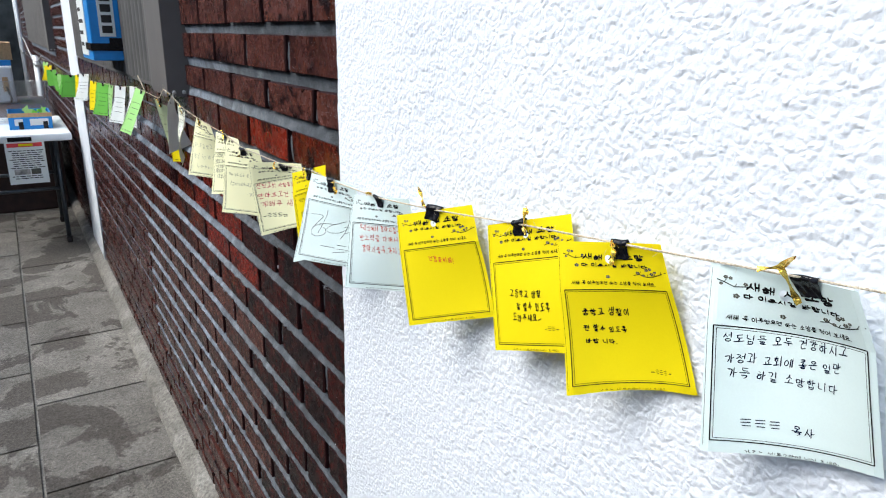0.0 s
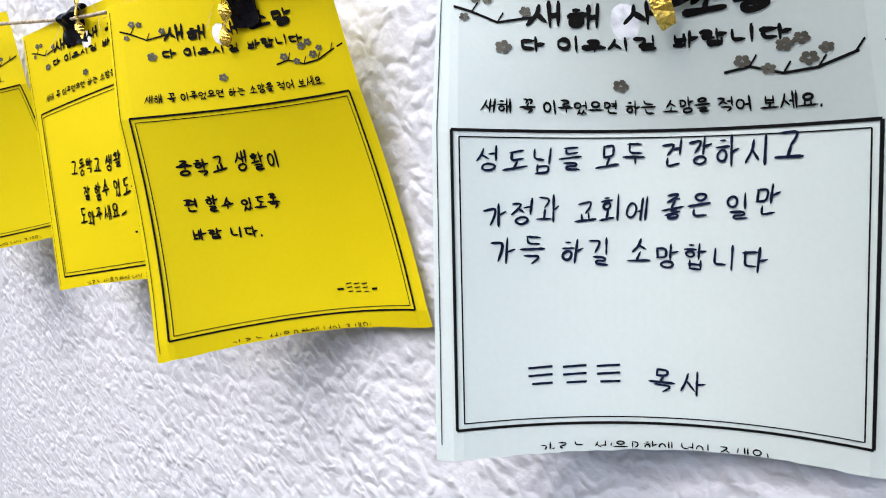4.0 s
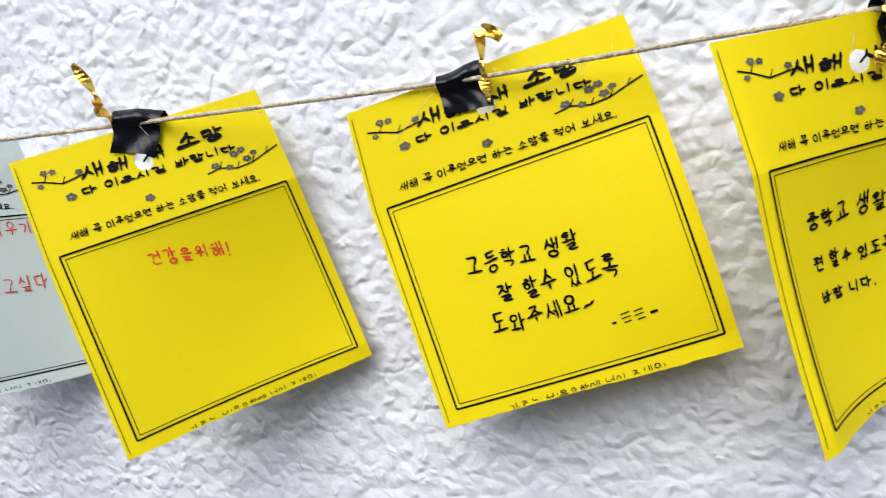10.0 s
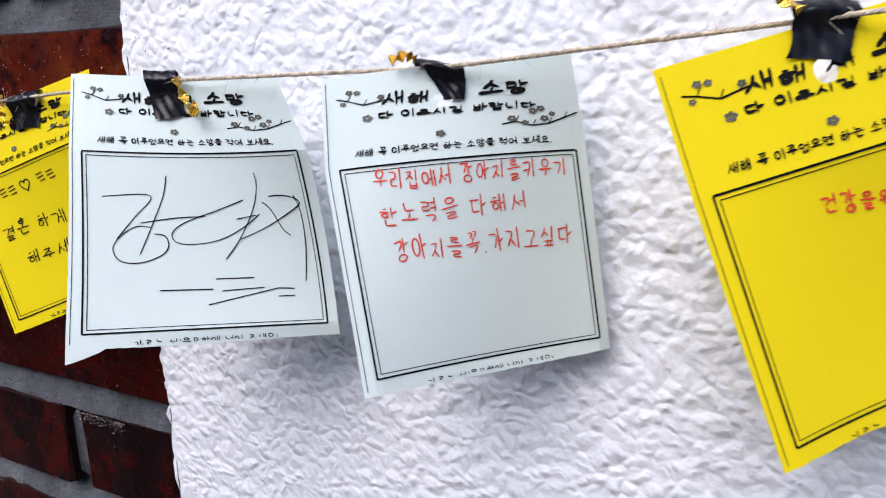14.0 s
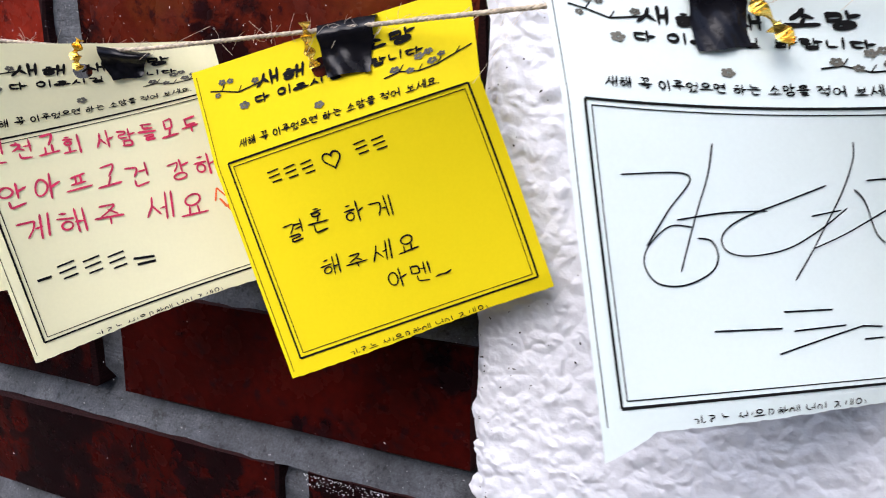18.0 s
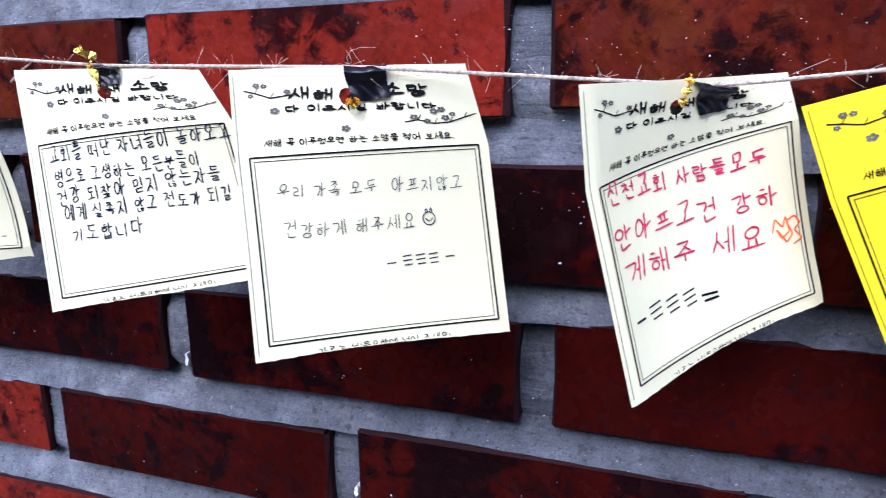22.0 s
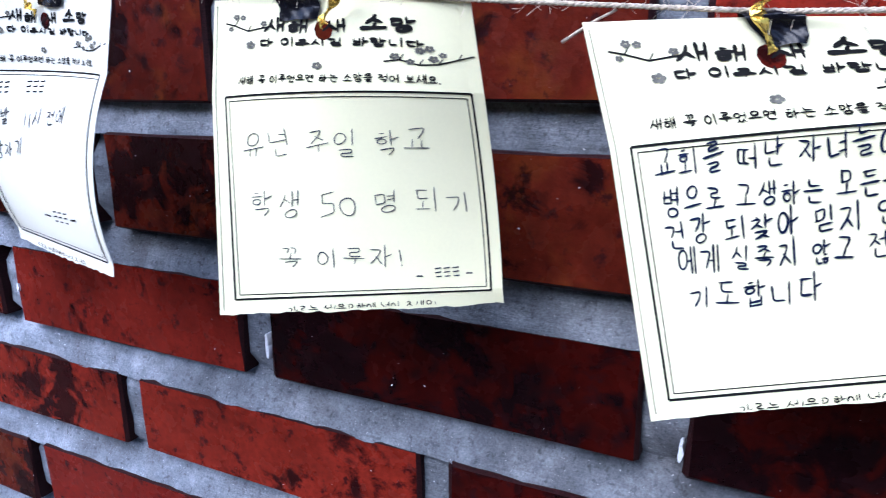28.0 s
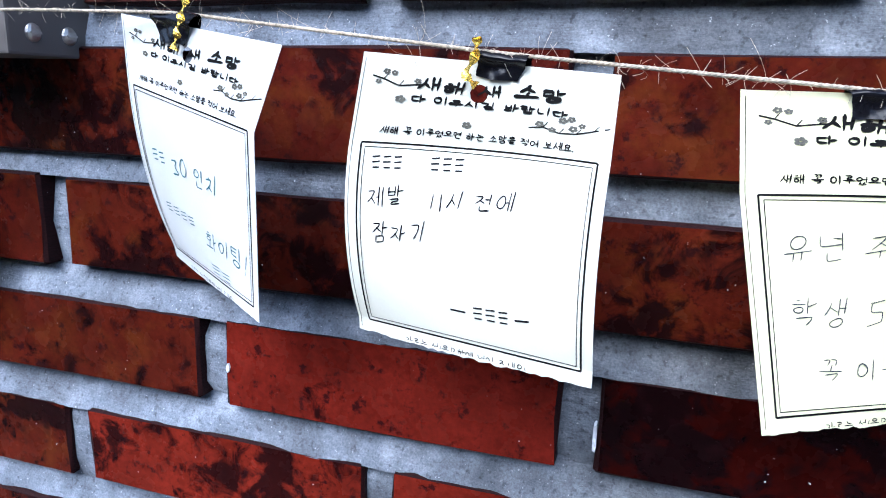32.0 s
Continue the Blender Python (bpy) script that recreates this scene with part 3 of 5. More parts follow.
        for u, v, size in ((0.06, -0.385, 0.022), (0.095, -0.38, 0.020), (0.20, -0.345, 0.022), (0.03, -0.33, 0.018), (0.745, -0.175, 0.026), (0.84, -0.205, 0.026), (0.875, -0.215, 0.024),
                           (0.80, -0.150, 0.022), (0.885, -0.165, 0.026), (0.92, -0.185, 0.02), (0.436, -0.130, 0.028), (0.133, -0.245, 0.030)):
            put(ink(s, "printed_blossom", *joined(flower(u, v, size * 0.76, asp)), GREY_PRINT, None, 0.0004))
    rows_by_pen = {}
    for pen, *row in lines:
        rows_by_pen.setdefault(pen, []).append(row)
    for pen, rows in rows_by_pen.items():
        for bit in write(s, rows, nib, 0.8, seed * 7 + pen, air=0.26):
            put(ink(s, "handwritten_word", *bit, pens[pen], None))
    if bars:
        for pen, u0, v0, u1, v1, h in bars:
            put(ink(s, "ink_bar", *stroke(run((u0, v0), (u1, v1), 4), h, asp), pens[pen], None))
    if extra:
        put(ink(s, "drawing", *joined([drawn(p, w, asp, False, q + seed, 0.000008 * q) for q, (p, w) in enumerate(extra[1])]), extra[0], None))
    # black tape folded over the string, and a twisted gold tie
    if tape:
        a, b, c, d = tape
        n, m = 12, 12
        vs, fs = [], []
        for j in range(m + 1):
            for i in range(n + 1):
                x, y = i / n, j / m
                u = (1 - x) * (1 - y) * a[0] + x * (1 - y) * b[0] + x * y * c[0] + (1 - x) * y * d[0]
                v = (1 - x) * (1 - y) * a[1] + x * (1 - y) * b[1] + x * y * c[1] + (1 - x) * y * d[1]
                u += 0.005 * math.sin(6 * y + seed) + r.uniform(-0.0015, 0.0015)
                v += 0.004 * math.sin(6 * x + 2 * seed)
                lift = 0.0012 + 0.0026 * math.exp(-((y - 0.22) / 0.16) ** 2) + 0.0004 * math.sin(7 * x + 5 * y + seed) + 0.00025 * math.sin(19 * x - 11 * y + seed)
                vs.append(s.at(u, v, lift))
        # the fold over the top, down behind the sheet
        for j in range(4):
            for i in range(n + 1):
                x = i / n
                u, v = (1 - x) * a[0] + x * b[0], (1 - x) * a[1] + x * b[1]
                vs.append(s.at(u, v + 0.004 * math.sin(6 * x + 2 * seed) + (0, 0.02, 0.06, 0.10)[j], (0.0, -0.0012, -0.0014, -0.0012)[j]))
        g = lambda i, j: j * (n + 1) + i
        fs += [(g(i, j), g(i, j + 1), g(i + 1, j + 1), g(i + 1, j)) for j in range(m) for i in range(n)]
        o = (m + 1) * (n + 1)
        fs += [(g(i, 0), g(i + 1, 0), o + i + 1, o + i) for i in range(n)]
        fs += [(o + g(i, j), o + g(i + 1, j), o + g(i + 1, j + 1), o + g(i, j + 1)) for j in range(3) for i in range(n)]
        put(link("tape", vs, fs, TAPE, None, "crumpled glossy black tape", smooth=True))
    if tie:
        pts, n = [], 26
        for q in range(n + 1):
            f = q / n * (len(tie) - 1)
            i = min(int(f), len(tie) - 2)
            f -= i
            pts.append(tuple(tie[i][k] + (tie[i + 1][k] - tie[i][k]) * f for k in range(3)))
        vs, fs = [], []
        for q, (u, v, z) in enumerate(pts):
            p = s.at(u, v, z)
            a, b = s.at(*pts[max(q - 1, 0)]), s.at(*pts[min(q + 1, n)])
            t = Vector(b - a).normalized()
            side = t.cross(Vector(s.n)).normalized()
            up = side.cross(t)
            w = q * 0.75 + seed
            d = (math.cos(w) * 0.35 + 0.65) * side + math.sin(w) * 0.6 * up
            vs += [Vector(p) + d * 0.0018, Vector(p) - d * 0.0018]
            if q:
                fs.append((2 * q - 2, 2 * q - 1, 2 * q + 1, 2 * q))
        t = link("twist_tie", vs, fs, GOLD, None, "twisted shiny gold foil tie")
        m = t.modifiers.new("thickness", "SOLIDIFY")
        m.thickness = 0.0005
        put(t)
    s.tape = tape
    return s


def heart(u, v, r, n=18):
    return [(u + r * 0.9 * math.sin(q) ** 3, v - r * 0.068 * (13 * math.cos(q) - 5 * math.cos(2 * q) - 2 * math.cos(3 * q) - math.cos(4 * q)))
            for q in [2 * math.pi * k / n for k in range(n + 1)]]


def name_bars(pen, u0, u1, v0, v1, n, h):
    """Plain thin bars in the place of a name."""
    out, step = [], (u1 - u0) / n
    for i in range(n):
        a, c, v = u0 + step * (i + 0.10), u0 + step * (i + 0.80), v0 + (v1 - v0) * (i + 0.5) / n
        out += [(pen, a, v - h * 0.55, c, v - h * 0.65, h * 0.13), (pen, a, v, c, v - h * 0.1, h * 0.13), (pen, a + 0.1 * step, v + h * 0.55, c, v + h * 0.5, h * 0.13)]
    return out


def soft(points, n=6):
    """A smooth line through a few points."""
    p = [points[0], *points, points[-1]]
    out = []
    for a, b, c, d in zip(p, p[1:], p[2:], p[3:]):
        for q in range(n):
            t = q / n
            out.append(tuple(0.5 * (2 * y + (z - x) * t + (2 * x - 5 * y + 4 * z - w) * t * t + (3 * y - x - 3 * z + w) * t ** 3) for x, y, z, w in zip(a, b, c, d)))
    return out + [points[-1]]


CARDS = {}
CARDS["w7"] = card(
    "pale mint paper wish card with blue-black handwriting, taped to the string",
    ((0.5827, -0.0316, 1.1775), (0.6570, -0.0190, 1.1897), (0.6695, -0.0137, 1.1315), (0.5976, -0.0414, 1.1150)), MINT, (("upper", -0.0149), ("lower", -0.0108), ("right", 0.0005),),
    [(0, "성도님들 모두 건강하시고", 0.053, 0.136, 0.854, 0.109, 0.074), (0, "가정과 교회에 좋은 일만", 0.070, 0.315, 0.803, 0.276, 0.074), (0, "가득 하길 소망합니다", 0.086, 0.445, 0.778, 0.454, 0.074), (0, "목사", 0.484, 0.878, 0.626, 0.898, 0.071)],
    name_bars(0, 0.164, 0.425, 0.83, 0.825, 3, 0.05), (NAVY,),
    ((0.545, -0.50), (0.775, -0.515), (0.765, -0.345), (0.60, -0.33)),
    ((0.37, -0.50, 0.012), (0.53, -0.55, 0.008), (0.75, -0.67, 0.018), (0.53, -0.555, 0.008), (0.57, -0.41, 0.006), (0.59, -0.27, 0.004)), 1, low=1.10, tops=((0.5702, -0.0230, 1.2092), (0.6500, -0.0265, 1.2195)), nib=0.0072)
CARDS["y3"] = card(
    "bright yellow paper wish card with black handwriting, bent at its edge",
    ((0.4759, -0.0450, 1.1650), (0.5374, -0.0171, 1.1794), (0.5588, -0.0105, 1.1210), (0.4956, -0.0491, 1.1014)), YELLOW, (("upper", -0.0061), ("lower", -0.0124), ("left", -0.0020), ("right", -0.0031),),
    [(0, "중학교 생활이", 0.132, 0.269, 0.566, 0.279, 0.074), (0, "편 할수 있도록", 0.126, 0.428, 0.506, 0.468, 0.061), (0, "바랍 니다.", 0.130, 0.557, 0.402, 0.590, 0.048)],
    name_bars(0, 0.70, 0.81, 0.880, 0.890, 3, 0.035) + [(0, 0.66, 0.885, 0.69, 0.885, 0.009), (0, 0.82, 0.895, 0.845, 0.895, 0.009)], (PEN,),
    ((0.545, -0.51), (0.72, -0.51), (0.68, -0.315), (0.55, -0.305)),
    ((0.56, -0.50, 0.004), (0.57, -0.40, 0.004), (0.50, -0.25, 0.002)), 2, low=1.085, tops=((0.4612, -0.0410, 1.1955), (0.5310, -0.0212, 1.2093)), nib=0.01)
CARDS["y2"] = card(
    "bright yellow paper wish card tilted on the string, black handwriting",
    ((0.3698, -0.0261, 1.1496), (0.4477, -0.0145, 1.1772), (0.4717, -0.0228, 1.1154), (0.3940, -0.0349, 1.0878)), YELLOW, (("upper", 0.0012), ("lower", 0.0010), ("right", 0.0027),),
    [(0, "고등학교 생활", 0.218, 0.422, 0.631, 0.455, 0.086), (0, "잘 할수 있도록", 0.299, 0.585, 0.732, 0.617, 0.082), (0, "도와주세요~", 0.237, 0.718, 0.613, 0.723, 0.078)],
    name_bars(0, 0.68, 0.775, 0.805, 0.81, 2, 0.035) + [(0, 0.648, 0.815, 0.665, 0.815, 0.009), (0, 0.785, 0.815, 0.812, 0.815, 0.009)], (PEN,),
    ((0.326, -0.49), (0.497, -0.495), (0.502, -0.275), (0.313, -0.316)),
    ((0.555, -0.63, 0.004), (0.60, -0.53, 0.008), (0.53, -0.60, 0.004), (0.50, -0.40, 0.004), (0.49, -0.30, 0.002)), 3, low=1.075, tops=((0.3571, -0.0242, 1.1792), (0.4390, -0.0100, 1.2060)), nib=0.0095)
CARDS["y1"] = card(
    "bright yellow paper wish card with a short red handwritten line",
    ((0.2646, -0.0529, 1.1352), (0.3297, -0.0174, 1.1567), (0.3515, -0.0141, 1.0970), (0.2890, -0.0564, 1.0740)), YELLOW, (("lower", -0.0047), ("right", -0.0029),),
    [(0, "건강을위해!", 0.325, 0.187, 0.651, 0.267, 0.071)], (), (RED,),
    ((0.44, -0.57), (0.642, -0.505), (0.53, -0.312), (0.357, -0.386)),
    ((0.37, -0.80, 0.006), (0.41, -0.62, 0.005), (0.38, -0.58, 0.004), (0.43, -0.52, 0.004)), 4, tops=((0.2487, -0.0515, 1.1657), (0.3188, -0.0151, 1.1873)), nib=0.008)
CARDS["w2"] = card(
    "pale mint paper wish card with three orange-red handwritten lines",
    ((0.1566, -0.0549, 1.1374), (0.2215, -0.0193, 1.1423), (0.2305, -0.0144, 1.0792), (0.1763, -0.0696, 1.0771)), MINT, (("upper", 0.0032), ("lower", -0.0080),),
    [(0, "우리집에서 강아지를키우기", 0.132, 0.112, 0.945, 0.125, 0.087), (0, "한노력을 다해서", 0.132, 0.288, 0.751, 0.276, 0.090), (0, "강아지를꼭.가지고싶다", 0.161, 0.464, 0.933, 0.469, 0.103)],
    (), (RED,), ((0.364, -0.51), (0.569, -0.458), (0.566, -0.289), (0.479, -0.288)),
    ((0.26, -0.495, 0.004), (0.33, -0.51, 0.005), (0.37, -0.49, 0.004)), 5, tops=((0.1480, -0.0490, 1.1650), (0.2193, -0.0223, 1.1719)), nib=0.0068)
CARDS["w1"] = card(
    "pale mint paper wish card with large thin pen strokes",
    ((0.0488, -0.0621, 1.1412), (0.1236, -0.0328, 1.1407), (0.1301, -0.0292, 1.0750), (0.0643, -0.0835, 1.0793)), MINT, (("upper", -0.0041), ("lower", 0.0005), ("left", -0.0008), ("right", -0.0056),),
    (), [(0, 0.303, 0.776, 0.523, 0.774, 0.0056), (0, 0.535, 0.715, 0.70, 0.71, 0.0056), (0, 0.56, 0.785, 0.74, 0.77, 0.0052), (0, 0.50, 0.865, 0.80, 0.775, 0.0052),
         (0, 0.80, 0.775, 0.87, 0.78, 0.0056), (0, 0.80, 0.825, 0.87, 0.822, 0.0052)], (PEN,),
    ((0.345, -0.50), (0.525, -0.50), (0.522, -0.225), (0.365, -0.20)),
    ((0.53, -0.44, 0.004), (0.535, -0.36, 0.0036), (0.56, -0.27, 0.006), (0.60, -0.20, 0.006), (0.57, -0.28, 0.0036)), 6, (PEN, [
          (soft(((0.080, 0.250), (0.284, 0.238), (0.210, 0.364), (0.134, 0.486))), 0.0052),
          (soft(((0.361, 0.127), (0.340, 0.236), (0.295, 0.369), (0.227, 0.571))), 0.0052),
          (soft(((0.234, 0.395), (0.381, 0.364), (0.513, 0.353))), 0.0052),
          (soft(((0.276, 0.418), (0.208, 0.418), (0.139, 0.486), (0.118, 0.550), (0.152, 0.612), (0.234, 0.618), (0.319, 0.574), (0.347, 0.519), (0.333, 0.465), (0.291, 0.456))), 0.0052),
          (soft(((0.696, 0.258), (0.577, 0.315), (0.433, 0.383), (0.369, 0.441), (0.374, 0.496), (0.442, 0.515), (0.567, 0.488), (0.677, 0.417), (0.762, 0.337))), 0.0052),
          (soft(((0.768, 0.110), (0.771, 0.176), (0.737, 0.305), (0.655, 0.485), (0.588, 0.599))), 0.0052),
          (soft(((0.654, 0.367), (0.744, 0.344))), 0.0052),
          (soft(((0.783, 0.271), (0.817, 0.313), (0.856, 0.422), (0.887, 0.460))), 0.0052),
          (soft(((0.817, 0.238), (0.881, 0.233), (0.941, 0.253), (0.953, 0.283), (0.895, 0.333), (0.766, 0.425), (0.655, 0.485))), 0.0052),
          (soft(((0.933, 0.233), (0.952, 0.321), (0.950, 0.499), (0.926, 0.737))), 0.0052)]),
    tops=((0.0358, -0.0518, 1.1688), (0.1157, -0.0326, 1.1672)), nib=0.006, flap=0.075)
CARDS["ye"] = card(
    "bright yellow paper wish card hanging askew where brick meets plaster",
    ((-0.0699, -0.0368, 1.1173), (0.0084, -0.0257, 1.1442), (0.0296, -0.0155, 1.0855), (-0.0424, -0.0404, 1.0553)), YELLOW, (("upper", 0.0012), ("lower", -0.0010), ("right", -0.0020),),
    [(0, "결혼 하게", 0.120, 0.443, 0.567, 0.474, 0.095), (0, "해주세요", 0.208, 0.670, 0.607, 0.680, 0.078), (0, "아멘~", 0.442, 0.817, 0.692, 0.853, 0.078)],
    name_bars(0, 0.14, 0.355, 0.125, 0.14, 3, 0.045) + name_bars(0, 0.512, 0.655, 0.125, 0.14, 2, 0.045), (PEN,),
    ((0.49, -0.50), (0.715, -0.465), (0.657, -0.206), (0.491, -0.245)),
    ((0.46, -0.52, 0.004), (0.46, -0.40, 0.005), (0.465, -0.30, 0.003)), 7, (PEN, [(heart(0.42, 0.135, 0.042), 0.008)]), tops=((-0.0849, -0.0333, 1.1459), (0.0065, -0.0225, 1.1714)), nib=0.0072)
CARDS["c4"] = card(
    "cream paper wish card with crimson handwriting, curled sideways",
    ((-0.1451, -0.0694, 1.1222), (-0.0864, -0.0213, 1.1405), (-0.0721, -0.0167, 1.0788), (-0.1295, -0.0645, 1.0555)), CREAM, (("upper", -0.0091), ("lower", -0.0043), ("right", -0.0014),),
    [(0, "신천교회 사람들모두", 0.036, 0.108, 0.882, 0.197, 0.094), (0, "안아프고건 강하", 0.028, 0.316, 0.908, 0.438, 0.108), (0, "게해주 세요", 0.046, 0.497, 0.817, 0.636, 0.125)],
    name_bars(1, 0.13, 0.43, 0.69, 0.74, 3, 0.06) + [(1, 0.055, 0.70, 0.11, 0.70, 0.011), (1, 0.44, 0.75, 0.53, 0.77, 0.011), (1, 0.45, 0.785, 0.53, 0.795, 0.011)], (CRIMSON, PEN),
    ((0.55, -0.45), (0.765, -0.39), (0.71, -0.23), (0.58, -0.22)),
    ((0.50, -0.49, 0.004), (0.47, -0.40, 0.005), (0.465, -0.31, 0.003)), 8,
    (ORANGE, [([(0.86, 0.58), (0.88, 0.51), (0.91, 0.57), (0.93, 0.51), (0.94, 0.60), (0.90, 0.63), (0.88, 0.57), (0.92, 0.66), (0.95, 0.62), (0.93, 0.54), (0.97, 0.52), (0.99, 0.57), (0.96, 0.60), (0.99, 0.66), (0.95, 0.68)], 0.008)]), tops=((-0.1515, -0.0732, 1.1537), (-0.0889, -0.0188, 1.1569)), nib=0.0098)
CARDS["c3"] = card(
    "cream paper wish card hanging straight, fine grey handwriting",
    ((-0.2681, -0.0746, 1.1295), (-0.1923, -0.0409, 1.1328), (-0.1843, -0.0405, 1.0657), (-0.2596, -0.0839, 1.0620)), CREAM, (("upper", 0.0032), ("lower", -0.0032), ("left", -0.0010), ("right", -0.0006),),
    [(0, "우리 가족 모두  아프지않고", 0.102, 0.224, 0.905, 0.237, 0.069), (0, "건강하게 해주세요", 0.111, 0.438, 0.678, 0.435, 0.073)],
    name_bars(0, 0.60, 0.775, 0.61, 0.61, 3, 0.045) + [(0, 0.535, 0.618, 0.575, 0.616, 0.006), (0, 0.795, 0.607, 0.835, 0.605, 0.006)], (FINE,),
    ((0.478, -0.47), (0.676, -0.465), (0.656, -0.285), (0.484, -0.275)),
    ((0.52, -0.28, 0.004), (0.49, -0.25, 0.004), (0.46, -0.27, 0.003)), 9, (FINE, [([(0.742 + 0.028 * math.sin(q * 0.6), 0.385 - 0.038 * math.cos(q * 0.6)) for q in range(12)], 0.006), ([(0.728, 0.350), (0.733, 0.325), (0.738, 0.345)], 0.006),
            ([(0.748, 0.345), (0.754, 0.322), (0.758, 0.350)], 0.006), ([(0.728, 0.385), (0.742, 0.405), (0.758, 0.385)], 0.006)]), tops=((-0.2762, -0.0707, 1.1605), (-0.1969, -0.0435, 1.1617)), nib=0.0043)
CARDS["c2"] = card(
    "cream paper wish card covered in five dense black handwritten lines",
    ((-0.3849, -0.0600, 1.1311), (-0.3015, -0.0425, 1.1404), (-0.2887, -0.0457, 1.0804), (-0.3686, -0.0733, 1.0675)), CREAM, (("upper", 0.0044), ("lower", -0.0005), ("right", -0.0036),),
    [(0, "교회를 떠난 자녀들이 돌아오고", 0.060, 0.129, 1.013, 0.105, 0.086), (0, "병으로 고생하는 모든분들이", 0.068, 0.286, 0.832, 0.259, 0.083), (0, "건강 되찾아 믿지 않는자들", 0.061, 0.410, 0.912, 0.370, 0.081), (0, "에게 실족지 않고 전도가 되길", 0.086, 0.511, 0.943, 0.513, 0.079), (0, "기도합니다", 0.103, 0.650, 0.473, 0.656, 0.079)],
    (), (NAVY,), ((0.427, -0.50), (0.613, -0.49), (0.579, -0.354), (0.467, -0.34)),
    ((0.45, -0.62, 0.004), (0.43, -0.56, 0.006), (0.52, -0.54, 0.006), (0.47, -0.48, 0.004), (0.472, -0.31, 0.003)), 10, tops=((-0.4008, -0.0525, 1.1635), (-0.3140, -0.0402, 1.1621)), nib=0.0070)
CARDS["c1"] = card(
    "cream paper wish card with large fine grey handwriting",
    ((-0.5217, -0.0625, 1.1428), (-0.4361, -0.0479, 1.1440), (-0.4335, -0.0368, 1.0776), (-0.5103, -0.0786, 1.0763)), CREAM, (("upper", 0.0059), ("lower", -0.0005), ("right", -0.0043),),
    [(0, "유년 주일 학교", 0.071, 0.314, 0.827, 0.271, 0.110), (0, "학생 50 명 되기", 0.084, 0.602, 0.944, 0.564, 0.102), (0, "꼭 이루자!", 0.183, 0.852, 0.662, 0.854, 0.091)],
    name_bars(0, 0.78, 0.885, 0.895, 0.89, 3, 0.04) + [(0, 0.71, 0.91, 0.735, 0.91, 0.006), (0, 0.905, 0.90, 0.93, 0.90, 0.006)], (FINE,),
    ((0.27, -0.49), (0.475, -0.485), (0.46, -0.36), (0.29, -0.345)),
    ((0.658, -0.54, 0.010), (0.60, -0.46, 0.008), (0.50, -0.34, 0.004), (0.48, -0.31, 0.003)), 11, tops=((-0.5292, -0.0550, 1.1751), (-0.4345, -0.0542, 1.1720)), nib=0.0043)
CARDS["c0"] = card(
    "ivory paper wish card bending in a soft wave",
    ((-0.6587, -0.0604, 1.1529), (-0.5707, -0.0723, 1.1507), (-0.5702, -0.0802, 1.0828), (-0.6563, -0.0576, 1.0827)), IVORY, (("upper", -0.0070), ("left", 0.0063), ("right", 0.0065),),
    [(0, "제발", 0.048, 0.321, 0.203, 0.304, 0.079), (0, "11시 전에", 0.325, 0.313, 0.685, 0.282, 0.079), (0, "잠자기", 0.075, 0.510, 0.316, 0.483, 0.084)],
    name_bars(0, 0.05, 0.19, 0.10, 0.095, 3, 0.05) + name_bars(0, 0.302, 0.46, 0.09, 0.085, 3, 0.05) + name_bars(0, 0.54, 0.71, 0.815, 0.805, 3, 0.05) + [(0, 0.44, 0.82, 0.51, 0.82, 0.008), (0, 0.73, 0.805, 0.79, 0.795, 0.008)], (PEN,),
    ((0.449, -0.54), (0.673, -0.53), (0.637, -0.386), (0.456, -0.396)),
    ((0.45, -0.60, 0.004), (0.46, -0.52, 0.005), (0.42, -0.40, 0.004), (0.468, -0.35, 0.003)), 12, tops=((-0.6570, -0.0610, 1.1853), (-0.5665, -0.0668, 1.1784)), nib=0.0062)
CARDS["cm"] = card(
    "bluish white paper wish card curled away from the wall, teal handwriting",
    ((-0.7755, -0.0450, 1.1716), (-0.6982, -0.0751, 1.1558), (-0.6967, -0.0770, 1.0883), (-0.7786, -0.0196, 1.0923)), WHITE_PAPER, (("left", 0.0035),),
    [(0, "30 인치", 0.30, 0.42, 0.72, 0.45, 0.10), (0, "화이팅!", 0.55, 0.80, 0.95, 0.83, 0.10)],
    name_bars(0, 0.10, 0.24, 0.35, 0.36, 2, 0.05) + name_bars(0, 0.12, 0.45, 0.66, 0.69, 4, 0.04) + name_bars(0, 0.55, 0.78, 0.93, 0.95, 2, 0.04), (TEAL_PEN,),
    ((0.22, -0.56), (0.52, -0.56), (0.46, -0.36), (0.27, -0.36)),
    ((0.50, -0.66, 0.005), (0.47, -0.50, 0.005), (0.42, -0.34, 0.003)), 13, tops=((-0.7804, -0.0438, 1.2013), (-0.6834, -0.0748, 1.1864)), nib=0.007)


